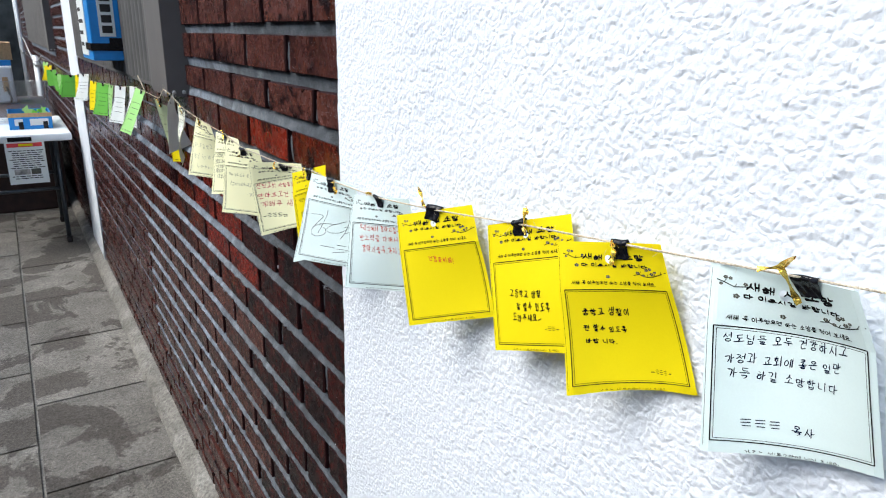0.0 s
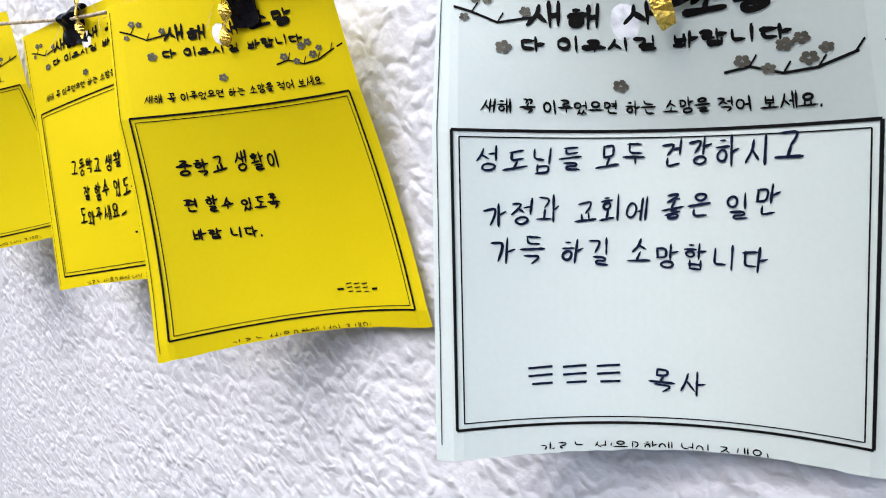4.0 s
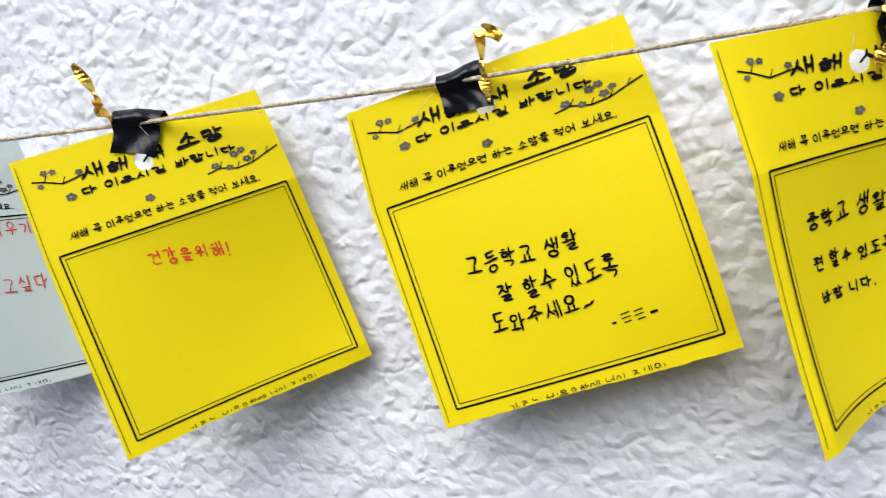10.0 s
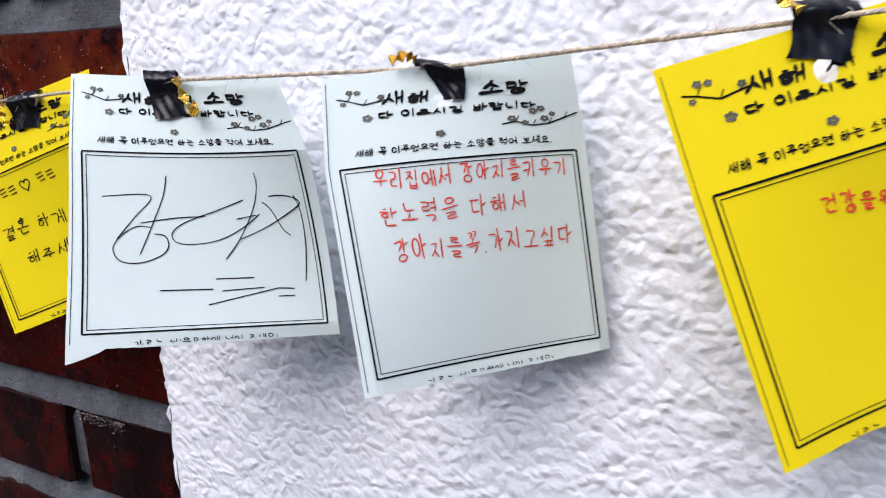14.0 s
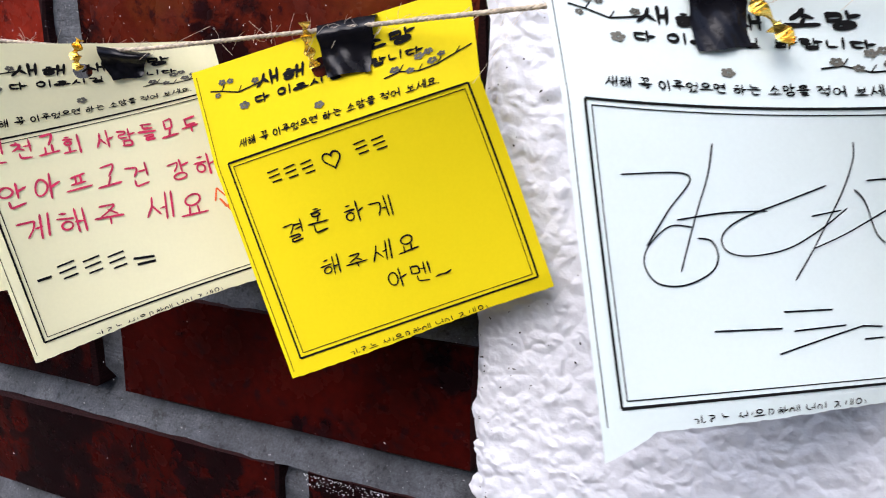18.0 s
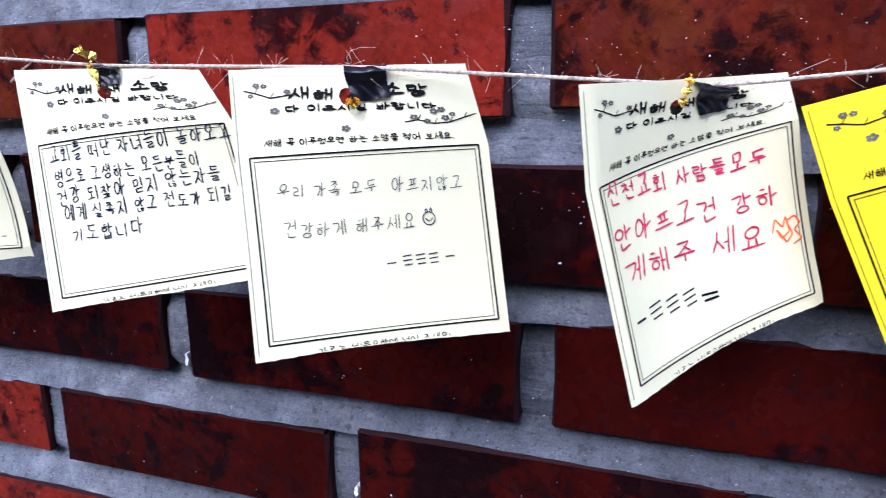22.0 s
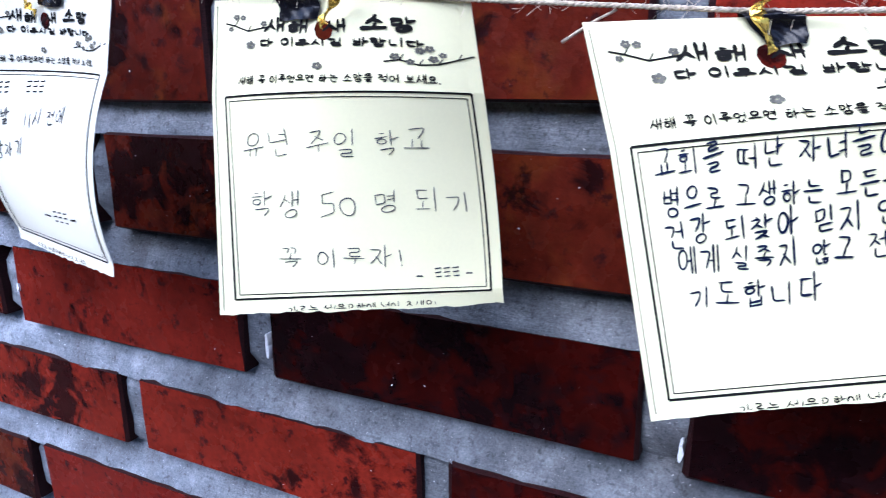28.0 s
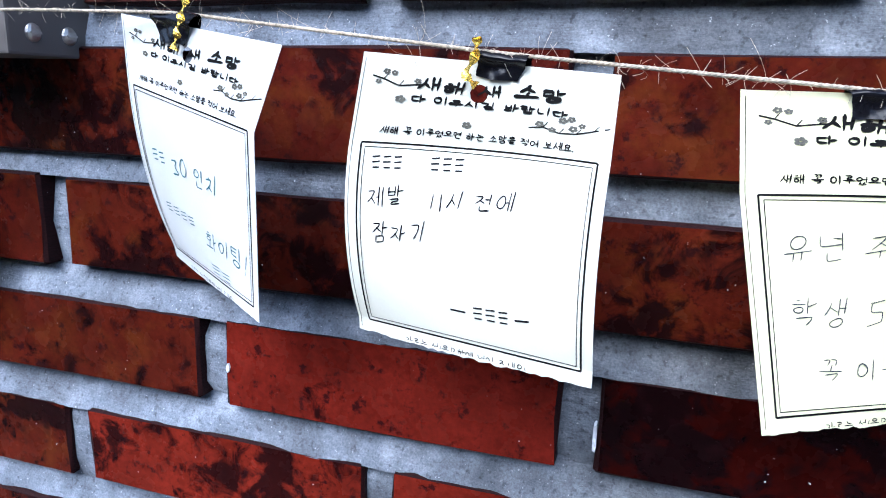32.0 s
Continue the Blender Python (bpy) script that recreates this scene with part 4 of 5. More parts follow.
# ---- the string ----
def string_line():
    knots = [np.array((0.95, -0.022, 1.259))]
    share = dict(w7=0.12, y3=0.22, y2=0.30, y1=0.32, w2=0.18, w1=0.22, ye=0.14)
    for name, s in CARDS.items():
        a, c, d, e = s.tape
        f = share.get(name, 0.04) / 2
        u, v = (0.5 - f) * (a[0] + c[0]) + f * (d[0] + e[0]), (0.5 - f) * (a[1] + c[1]) + f * (d[1] + e[1])
        knots.append(s.at(u, v, 0.0016))
    knots += [np.array(p) for p in ((-0.845, -0.051, 1.203), (-0.950, -0.044, 1.174), (-1.125, -0.045, 1.176))]
    knots += [np.array((x, -0.045, z)) for x, z in ((-1.3, 1.176), (-1.57, 1.158), (-2.02, 1.138), (-2.34, 1.124), (-2.69, 1.135), (-3.0, 1.112), (-3.45, 1.086), (-4.2, 1.045),
                                                    (-4.8, 1.022), (-5.2, 1.030), (-5.8, 1.060), (-6.4, 1.095))]
    out = []
    for i in range(len(knots) - 1):
        n = max(2, int((knots[i][0] - knots[i + 1][0]) / 0.006)) if knots[i][0] > -0.9 else 14
        for q in range(n):
            out.append(knots[i] + (knots[i + 1] - knots[i]) * q / n)
    a = np.array(out)
    for _ in range(3):
        a[1:-1] = 0.25 * a[:-2] + 0.5 * a[1:-1] + 0.25 * a[2:]
    return a


LINE = string_line()


def twine():
    root = thing("twine", "thin frayed natural jute twine strung along the wall", "string", tuple(LINE[0]))
    inv = Matrix.Translation(root.location).inverted()
    # three twisted strands
    fine = []
    for i in range(len(LINE) - 1):
        m = 10 if LINE[i][0] > -1.2 else 3
        for q in range(m):
            fine.append(LINE[i] + (LINE[i + 1] - LINE[i]) * q / m)
    for k in range(3):
        pts, rad = [], []
        s = 0.0
        for i, p in enumerate(fine):
            if i:
                s += float(np.linalg.norm(p - fine[i - 1]))
            w = s / 0.0052 * 2 * math.pi + k * 2.094
            pts.append((p[0], p[1] + 0.00036 * math.cos(w), p[2] + 0.00036 * math.sin(w)))
            rad.append(0.00043 + 0.00010 * noise.noise(Vector((s * 300, k * 7, 0))))
        ob = link("strand", *tube(pts, rad, 5), TWINE, None, smooth=True)
        ob.parent, ob.matrix_parent_inverse = root, inv
    r = random.Random(5)
    vs, fs = [], []
    for _ in range(1000):
        x = r.uniform(-1.0, 0.15) if r.random() < 0.85 else r.uniform(0.15, 0.7)
        i = int(np.argmin(abs(LINE[:, 0] - x)))
        p = Vector(LINE[i])
        d = Vector((r.uniform(-1, 1), r.uniform(-0.6, 0.4), r.uniform(-0.9, 0.9))).normalized()
        bend = Vector((r.uniform(-1, 1), r.uniform(-0.5, 0.5), r.uniform(-1, 1))) * 1.1
        ln = r.uniform(0.0012, 0.005) if r.random() < 0.96 else r.uniform(0.008, 0.018)
        pts = [p + d * ln * q / 4 + bend * ln * (q / 4) ** 2 for q in range(5)]
        v, f = tube(pts, 0.00007, 3)
        n = len(vs)
        vs += v
        fs += [tuple(n + a for a in g) for g in f]
    ob = link("straw", *tube([(-0.4075, -0.050, 1.1585), (-0.4030, -0.0505, 1.1612), (-0.3980, -0.051, 1.1640), (-0.3925, -0.051, 1.1665)], [0.0005, 0.00045, 0.0004, 0.0004], 6), TWINE, None, "stray stalk sticking out of the twine", smooth=True)
    ob.parent, ob.matrix_parent_inverse = root, inv
    ob = link("fibre_fuzz", vs, fs, TWINE)
    tagged(ob, "loose frayed fibres", kind="stuff")
    ob.parent, ob.matrix_parent_inverse = root, inv


twine()


# ---- cards far along the string ----
def far_cards():
    """Each: place along the wall, paper, turn out of the wall's plane, swing of the foot towards the passage, label."""
    spec = [(-1.20, LIME, 0.11, 0.048, "light green paper card swinging out under the window"), (-1.32, WHITE_PAPER, 0.06, 0.012, "white paper card half hidden under the window"),
            (-1.58, WHITE_PAPER, 0.22, 0.017, "white paper card with handwriting under the window"), (-1.81, LIME, 0.02, 0.021, "light green paper card seen almost edge-on"),
            (-2.02, GREEN, 0.30, 0.016, "green paper card under the window"), (-2.12, GREEN, 0.12, 0.030, "dark green paper card under the window"),
            (-2.34, YELLOW, 0.16, 0.020, "yellow paper card under the window"), (-2.69, WHITE_PAPER, 0.36, 0.020, "white paper card folded open by the white band"),
            (-2.95, YELLOW, 0.28, 0.010, "yellow paper card behind a green one"), (-3.42, GREEN, 0.85, 0.020, "broad green paper card before the white band"),
            (-3.75, GREEN, 0.5, 0.012, "green paper card before the white band"), (-4.15, LIME, 0.45, 0.010, "light green paper card past the white band"),
            (-4.58, GREEN, 0.53, 0.006, "green paper card past the white band"), (-5.15, GREEN, 0.66, 0.009, "green paper card far along the string"),
            (-5.48, YELLOW, 0.52, 0.016, "yellow paper card far along the string"), (-5.82, LIME, 0.36, 0.016, "light green paper card far along the string")]
    r = random.Random(3)
    for n, (x, mat, turn, swing, label) in enumerate(spec):
        p = LINE[int(np.argmin(abs(LINE[:, 0] - x)))]
        w, h = 0.080, 0.074
        a = math.asin(turn)
        du = np.array((math.cos(a), math.sin(a), r.uniform(-0.05, 0.05))) * w
        dv = np.array((r.uniform(-0.03, 0.03), -swing / 0.115, -1)) * h
        tl = p - du * 0.5 + dv * 0.46
        card(label, (tl, tl + du, tl + du + dv, tl + dv), mat, (("u", 0.010 * r.uniform(-1, 0.3)), ("bl", 0.010 * r.uniform(-1, 1))),
             (), [(0, 0.15, 0.2 + 0.2 * q, r.uniform(0.5, 0.9), 0.2 + 0.2 * q, 0.014) for q in range(3)] if n < 8 else (), (PEN,),
             ((0.4, -0.5), (0.6, -0.5), (0.58, -0.33), (0.42, -0.33)), (), 20 + n, detail=False)
    # two cards by the window post, twisted edge-on
    card("curled sage green paper card twisted under the window post", ((-0.950, -0.046, 1.138), (-0.925, -0.024, 1.130), (-0.918, -0.014, 1.074), (-0.942, -0.032, 1.062)), SAGE,
         (("u", 0.005),), (), [(0, 0.2, 0.3 + 0.25 * q, 0.8, 0.28 + 0.25 * q, 0.03) for q in range(2)], (FINE,),
         ((0.4, -0.5), (0.6, -0.5), (0.58, -0.33), (0.42, -0.33)), ((0.5, -0.62, 0.006), (0.45, -0.5, 0.004), (0.5, -0.3, 0.004)), 41, detail=False)
    card("curled yellow paper card hanging low beside the brick", ((-0.996, -0.020, 1.085), (-0.940, -0.010, 1.083), (-0.938, -0.008, 1.024), (-0.992, -0.018, 1.018)), YELLOW,
         (("u", -0.008),), (), (), (PEN,), ((0.4, -0.5), (0.6, -0.5), (0.58, -0.33), (0.42, -0.33)), (), 42, detail=False)
    # the knot's loose end
    e = link("loose_end", *tube([(-1.118, -0.047, 1.176), (-1.122, -0.049, 1.186), (-1.140, -0.050, 1.197), (-1.165, -0.050, 1.206), (-1.185, -0.050, 1.213)], 0.0011, 6), TWINE, smooth=True)
    tagged(e, "frayed loose end of jute twine at the knot", "string")


far_cards()


# ---- plastered white wall ----
def lumps(x, z):
    """Height of the rough plaster, in metres."""
    def n(f, seed):
        return noise.noise(Vector((x * f + seed, z * f - seed, seed)))
    a = 0.30 * n(60, 3.1) + 0.75 * n(120, 9.7)
    a = a if a < 0.15 else 0.15 + 0.45 * (a - 0.15)
    rough = 0.75 + 0.55 * n(17, 21.0)
    return 0.0014 * a * rough + 0.00034 * n(250, 1.3) + 0.0007 * n(12, 5.5)


def plaster_patch(x0, x1, z0, z1, step, y, ragged=False):
    nx, nz = int(round((x1 - x0) / step)), int(round((z1 - z0) / step))
    verts, faces = [], []
    for j in range(nz + 1):
        z = z0 + (z1 - z0) * j / nz
        shift = (0.0035 * noise.noise(Vector((z * 22, 0.5, 2))) + 0.002 * noise.noise(Vector((z * 90, 1.5, 2)))) if ragged else 0
        for i in range(nx + 1):
            x = x0 + (x1 - x0) * i / nx
            if ragged and x < x0 + 0.02:
                x += shift * (1 - (x - x0) / 0.02)
            d = lumps(x, z)
            if ragged:
                # a smooth strip where the plaster was drawn against the brick
                d *= 0.12 + 0.88 * min(1.0, (x - x0) / 0.008) ** 2
                d += (-0.0035, -0.001)[i] if i < 2 else 0
            verts.append((x, y - d, z))
    w = nx + 1
    for j in range(nz):
        for i in range(nx):
            faces.append((j * w + i, j * w + i + 1, (j + 1) * w + i + 1, (j + 1) * w + i))
    return verts, faces


PLASTER_Y = -0.005
EDGE = 0.007


def white_wall():
    root = thing("wall_white", "white wall of rough lumpy plaster with a ragged edge at the brick", "wall", (0, 0, 0), kind="structure")
    link("plaster", *plaster_patch(EDGE, 0.80, 0.85, 1.40, 0.0023, PLASTER_Y, True), STUCCO, root, smooth=True)
    for a in ((EDGE, 0.80, 1.40, 1.72, 0.0030), (0.80, 1.04, 0.85, 1.72, 0.0030), (EDGE, 1.04, 0.05, 0.85, 0.008), (EDGE, 1.04, 1.72, Z_TOP, 0.012), (1.04, 2.4, 0.05, Z_TOP, 0.012)):
        link("plaster", *plaster_patch(*a, PLASTER_Y), STUCCO, root, smooth=True)
    part("wall_core", box((EDGE + 0.001, 0.003, 0.0), (6.0, 0.25, Z_TOP)), STUCCO, root)
    # torn paint lip along the brick
    r = random.Random(11)
    vs, fs = [], []
    z = 0.1
    while z < 2.0:
        h = r.uniform(0.006, 0.03)
        w = r.uniform(0.0008, 0.0032)
        n = len(vs)
        for q in range(7):
            t = q / 6
            b = w * math.sin(math.pi * t) * r.uniform(0.6, 1.1)
            vs += [(EDGE - b, -0.0012 - 0.001 * math.sin(math.pi * t), z + h * t), (EDGE + 0.003, -0.0045, z + h * t)]
            if q:
                fs.append((n + 2 * q - 2, n + 2 * q - 1, n + 2 * q + 1, n + 2 * q))
        z += h + r.uniform(0.0, 0.02)
    link("paint_lip", vs, fs, STUCCO, root, "torn white paint edge", smooth=True)
    # specks of dark dirt caught in the plaster beside the brick
    vs, fs = [], []
    for _ in range(110):
        x, z = EDGE + 0.001 + 0.045 * r.random() ** 2.2, r.uniform(0.98, 1.24)
        s, n = r.uniform(0.00012, 0.00038), len(vs)
        y = PLASTER_Y - lumps(x, z) - 0.0008
        turn, long = r.uniform(0, 3), r.uniform(1, 2.6)
        for q in range(6):
            a, c = s * long * math.cos(q * 1.047) * r.uniform(0.6, 1.2), s * math.sin(q * 1.047) * r.uniform(0.6, 1.2)
            vs.append((x + a * math.cos(turn) - c * math.sin(turn), y, z + a * math.sin(turn) + c * math.cos(turn)))
        fs.append(tuple(range(n, n + 6)))
    tagged(link("dirt_specks", vs, fs, DARK, root), "dark specks of dirt", kind="stuff")


white_wall()


def white_band():
    root = thing("wall_white_band", "narrow white plastered band between brick stretches", "wall", (0, 0, 0), kind="structure")
    link("plaster", *plaster_patch(BAND[0] + 0.006, BAND[1] - 0.006, 0.05, Z_TOP, 0.02, -0.006), STUCCO, root, smooth=True)
    part("wall_core", box((BAND[0] + 0.006, 0.0, 0.0), (BAND[1] - 0.006, 0.25, Z_TOP)), STUCCO, root)


white_band()


# ---- base of the wall and paving ----
def plinth():
    vs, fs = [], []
    n = 160
    for i in range(n + 1):
        x = X_END + (2.4 - X_END) * i / n
        w = 0.006 * noise.noise(Vector((x * 3, 0, 0)))
        for y, z in ((-0.052 + w, -0.01), (-0.046 + w, 0.022), (-0.022, 0.040 + w), (-0.006, 0.047 + w), (0.02, 0.047)):
            vs.append((x, y, z))
        if i:
            for k in range(4):
                a = (i - 1) * 5 + k
                fs.append((a, a + 5, a + 6, a + 1))
    ob = link("plinth", vs, fs, CEMENT, smooth=True)
    tagged(ob, "rough cement skirting along the foot of the wall", "skirting", kind="structure")


plinth()


def window(name, w, post, label):
    """A metal frame that stands out from the wall, with corrugated metal behind it."""
    x0, x1, z0, z1 = w
    root = thing(name, label, "window", (x1, 0, z0), kind="structure")
    inv = Matrix.Translation(root.location).inverted()

    def put(ob):
        ob.parent, ob.matrix_parent_inverse = root, inv
        return ob

    put(part("frame_post", box((x1 - 0.072, -0.042, z0), (x1, 0.06, z1), 0.0015), FRAME_GREY))
    put(part("frame_post", box((x1 - post, -0.040, z0 + 0.002), (x1 - 0.0745, 0.06, z1), 0.0015), FRAME_GREY))
    put(part("frame_edge", box((x0, -0.004, z0), (x0 + 0.02, 0.06, z1), 0.0015), FRAME_GREY))
    put(part("sill", box((x0 + 0.02, -0.012, z0), (x1 - post, 0.05, z0 + 0.012), 0.002), FRAME_GREY))
    put(part("cover_strip", box((x1 - post - 0.05, -0.034, z0 + 0.004), (x1 - post - 0.003, 0.03, z1), 0.002), LOUVRE))
    # corrugated sheet: one rib after another
    x = x0 + 0.022
    while x < x1 - post - 0.055:
        vs = []
        for q in range(9):
            f = q / 8
            y = 0.030 - 0.052 * math.sin(math.pi * f) ** 0.6
            vs += [(x + 0.036 * f, y, z0 + 0.012), (x + 0.036 * f, y, z1)]
        fs = [(2 * q, 2 * q + 2, 2 * q + 3, 2 * q + 1) for q in range(8)]
        ob = put(link("rib", vs, fs, LOUVRE, smooth=True))
        x += 0.058
    put(part("backing", box((x0, 0.032, z0), (x1, 0.06, z1)), DARK))
    # screws: two in the side of the post, one in its front
    for sx, sy, turn in ((x1, -0.006, 0), (x1, -0.0275, 0), (x1 - 0.016, -0.042, 1)):
        bm = bmesh.new()
        squash = (0.45, 1, 1, 1) if not turn else (1, 0.45, 1, 1)
        bmesh.ops.create_uvsphere(bm, u_segments=12, v_segments=8, radius=0.0046, matrix=Matrix.Translation((sx, sy, z0 + 0.011)) @ Matrix.Diagonal(squash))
        if turn:
            add_box(bm, (sx - 0.003, sy - 0.0026, z0 + 0.0105), (sx + 0.003, sy - 0.0018, z0 + 0.0115))
        else:
            add_box(bm, (sx + 0.0018, sy - 0.003, z0 + 0.0105), (sx + 0.0026, sy + 0.003, z0 + 0.0115))
        put(part("screw", bm, STEEL, None, "round-headed steel screw"))


window("window_1", WIN1, 0.19, "grey metal window frame with corrugated grey sheet inside it")
window("window_2", WIN2, 0.25, "grey metal window with corrugated sheet beyond the white band")


def paper_box():
    """Blue copier paper box hung on the window."""
    root = thing("paper_box", "blue and white copier paper box taped to the window", "box", (-1.95, -0.05, 1.45))
    inv = Matrix.Translation(root.location).inverted()
    x0, x1, y0, y1, z0, z1 = -1.90, -1.60, -0.107, -0.020, 1.235, 1.75

    def put(ob):
        ob.parent, ob.matrix_parent_inverse = root, inv
    put(part("carton", box((x0, y0, z0), (x1, y1, z1), 0.003), BLUE))
    put(part("end_panel", box((x0 + 0.012, y0 - 0.002, z0 + 0.012), (x1 - 0.10, y0 - 0.0005, z1 - 0.01)), WHITE_PAPER, None, "white printed panel"))
    for q in range(7):
        put(part("print_bar", box((x0 + 0.03, y0 - 0.003, z0 + 0.04 + 0.036 * q), (x0 + 0.10 + 0.02 * (q % 3), y0 - 0.002, z0 + 0.052 + 0.036 * q)), DARK))
    put(part("logo_panel", box((x1 + 0.0005, y0 + 0.026, z0 + 0.072), (x1 + 0.002, y1 - 0.016, z0 + 0.212), 0.0), WHITE_PAPER, None, "pale logo panel"))
    for q in range(4):
        put(part("logo_bar", box((x1 + 0.002, y0 + 0.034, z0 + 0.082 + 0.031 * q), (x1 + 0.003, y1 - 0.024, z0 + 0.104 + 0.031 * q)), DARK))
    for q in range(5):
        put(part("print_bar", box((x1 + 0.0005, y0 + 0.036, z0 + 0.232 + 0.024 * q), (x1 + 0.0015, y1 - 0.030, z0 + 0.250 + 0.024 * q)), WHITE_PAPER))
    put(part("tape", box((x0 + 0.16, y0 - 0.004, z0 + 0.030), (x1 + 0.004, y1 + 0.004, z0 + 0.052), 0.002), TAPE, None, "black tape round the box"))
    put(part("tape", box((x1 - 0.02, y0 + 0.05, z0 + 0.046), (x1 + 0.005, -0.004, z0 + 0.068), 0.002), TAPE, None, "black tape onto the window"))


paper_box()


# ---- folding table with its things ----
TX0, TX1, TY0, TY1, TZ = -4.82, -3.84, -0.72, -0.055, 0.73


def folding_table():
    root = thing("folding_table", "white plastic folding table on grey steel legs", "table", (-4.3, -0.4, 0))
    inv = Matrix.Translation(root.location).inverted()

    def put(ob):
        ob.parent, ob.matrix_parent_inverse = root, inv
    put(part("tabletop", box((TX0, TY0, TZ - 0.045), (TX1, TY1, TZ), 0.012), WHITE_PLASTIC))
    for x in (-4.62, -4.05):
        for y in (TY0 + 0.16, TY1 - 0.085):
            put(link("leg", *tube([(x, y, 0.03), (x, y, TZ - 0.045)], 0.014, 10), DARK_STEEL, smooth=True))
            put(link("rubber_foot", *tube([(x, y, 0.0), (x, y, 0.035)], 0.017, 10), DARK, smooth=True))
        put(link("crossbar", *tube([(x, TY0 + 0.16, 0.36), (x, TY1 - 0.085, 0.36)], 0.012, 8), DARK_STEEL, smooth=True))
    put(link("rail", *tube([(-4.62, -0.35, TZ - 0.06), (-4.05, -0.35, TZ - 0.06)], 0.012, 8), DARK_STEEL, smooth=True))


folding_table()


def table_box():
    root = thing("paper_box", "low open blue copier paper box on the table", "box", (-4.35, -0.28, TZ))
    inv = Matrix.Translation(root.location).inverted()
    x0, x1, y0, y1, z0, z1 = -4.42, -4.10, -0.366, -0.135, TZ, TZ + 0.095

    def put(ob):
        ob.parent, ob.matrix_parent_inverse = root, inv
    put(part("side", box((x1 - 0.004, y0, z0), (x1, y1, z1)), BLUE))
    put(part("side", box((x0, y0, z0), (x0 + 0.004, y1, z1)), BLUE))
    put(part("side", box((x0 + 0.004, y0, z0), (x1 - 0.004, y0 + 0.004, z1)), BLUE))
    put(part("side", box((x0 + 0.004, y1 - 0.004, z0), (x1 - 0.004, y1, z1)), BLUE))
    put(part("base", box((x0 + 0.004, y0 + 0.004, z0), (x1 - 0.004, y1 - 0.004, z0 + 0.05)), BOARD))
    put(part("rim", box((x1 - 0.006, y0 - 0.002, z1 - 0.022), (x1 + 0.0015, y1 + 0.002, z1 + 0.002)), BOARD, None, "bare brown cardboard rim"))
    put(part("logo_panel", box((x1 + 0.0002, y1 - 0.12, z0 + 0.022), (x1 + 0.0015, y1 - 0.02, z0 + 0.062)), WHITE_PAPER))
    put(part("logo_panel", box((x1 + 0.0002, y0 + 0.03, z0 + 0.022), (x1 + 0.0015, y0 + 0.075, z0 + 0.062)), WHITE_PAPER))
    for y in (y0 + 0.05, y1 - 0.05):
        put(part("tape", box((x1 + 0.0002, y, z0 - 0.0), (x1 + 0.003, y + 0.025, z0 + 0.045)), TAPE))
    r = random.Random(2)
    for q in range(6):
        c = (x0 + 0.08 + 0.03 * q, y0 + 0.08 + r.uniform(0, 0.12), z0 + 0.10)
        vs = [(c[0] + r.uniform(-0.04, 0.04), c[1] + r.uniform(-0.05, 0.05), c[2] + r.uniform(-0.04, 0.035)) for _ in range(4)]
        vs[0] = (c[0], c[1], z0 + 0.05)
        put(link("folded_note", vs, [(0, 1, 2), (0, 2, 3)], LIME if q % 2 else GREEN))


table_box()


def leaflet():
    """Printed notice taped to the table's edge."""
    root = thing("leaflet", "white printed notice with a red heading taped under the table edge", "notice", (TX1, -0.4, TZ))
    inv = Matrix.Translation(root.location).inverted()
    x, y0, y1, z0, z1 = TX1 + 0.004, -0.408, -0.206, 0.443, 0.706

    def put(ob):
        ob.parent, ob.matrix_parent_inverse = root, inv
    put(part("sheet", box((x, y0, z0), (x + 0.001, y1, z1)), WHITE_PAPER))
    put(part("heading", box((x + 0.001, y0 + 0.012, z1 - 0.045), (x + 0.0016, y1 - 0.012, z1 - 0.022)), REDSTRIP))
    put(part("heading_bars", box((x + 0.0016, y0 + 0.07, z1 - 0.040), (x + 0.002, y1 - 0.06, z1 - 0.027)), YELLOW))
    r = random.Random(4)
    for q in range(14):
        z = z1 - 0.065 - 0.0125 * q
        if 8 < q < 12:
            continue
        y = y0 + 0.016 + (0.015 if q % 4 else 0)
        while y < y1 - 0.03:
            w = r.uniform(0.012, 0.04)
            put(part("text_bar", box((x + 0.001, y, z - 0.005), (x + 0.0015, min(y + w, y1 - 0.012), z)), DARK))
            y += w + 0.005
    put(part("picture", box((x + 0.001, y0 + 0.03, z0 + 0.055), (x + 0.0016, y0 + 0.11, z0 + 0.088)), simple("picture_grey", (0.35, 0.33, 0.31), 0.6, grain=40, amount=0.6)))
    put(part("picture", box((x + 0.001, y0 + 0.115, z0 + 0.055), (x + 0.0016, y0 + 0.165, z0 + 0.088)), GREY_PRINT))
    put(part("tape", box((x + 0.0005, y0 + 0.02, z1 - 0.012), (x + 0.003, y1 - 0.06, z1 + 0.012)), TAPE))


leaflet()


def acrylic():
    root = thing("acrylic_stand", "clear acrylic sheet standing behind the paper box", "stand", (-4.45, -0.3, TZ))
    inv = Matrix.Translation(root.location).inverted()
    ob = part("panel", box((-4.58, -0.46, TZ), (-4.574, -0.12, TZ + 0.26), 0.002), GLASS)
    ob.parent, ob.matrix_parent_inverse = root, inv
    for y in (-0.462, -0.124):
        ob = part("side_panel", box((-4.573, y, TZ), (-4.43, y + 0.005, TZ + 0.26), 0.002), GLASS)
        ob.parent, ob.matrix_parent_inverse = root, inv
    ob = part("foot", box((-4.62, -0.40, TZ), (-4.582, -0.36, TZ + 0.012), 0.002), GLASS)
    ob.parent, ob.matrix_parent_inverse = root, inv


acrylic()


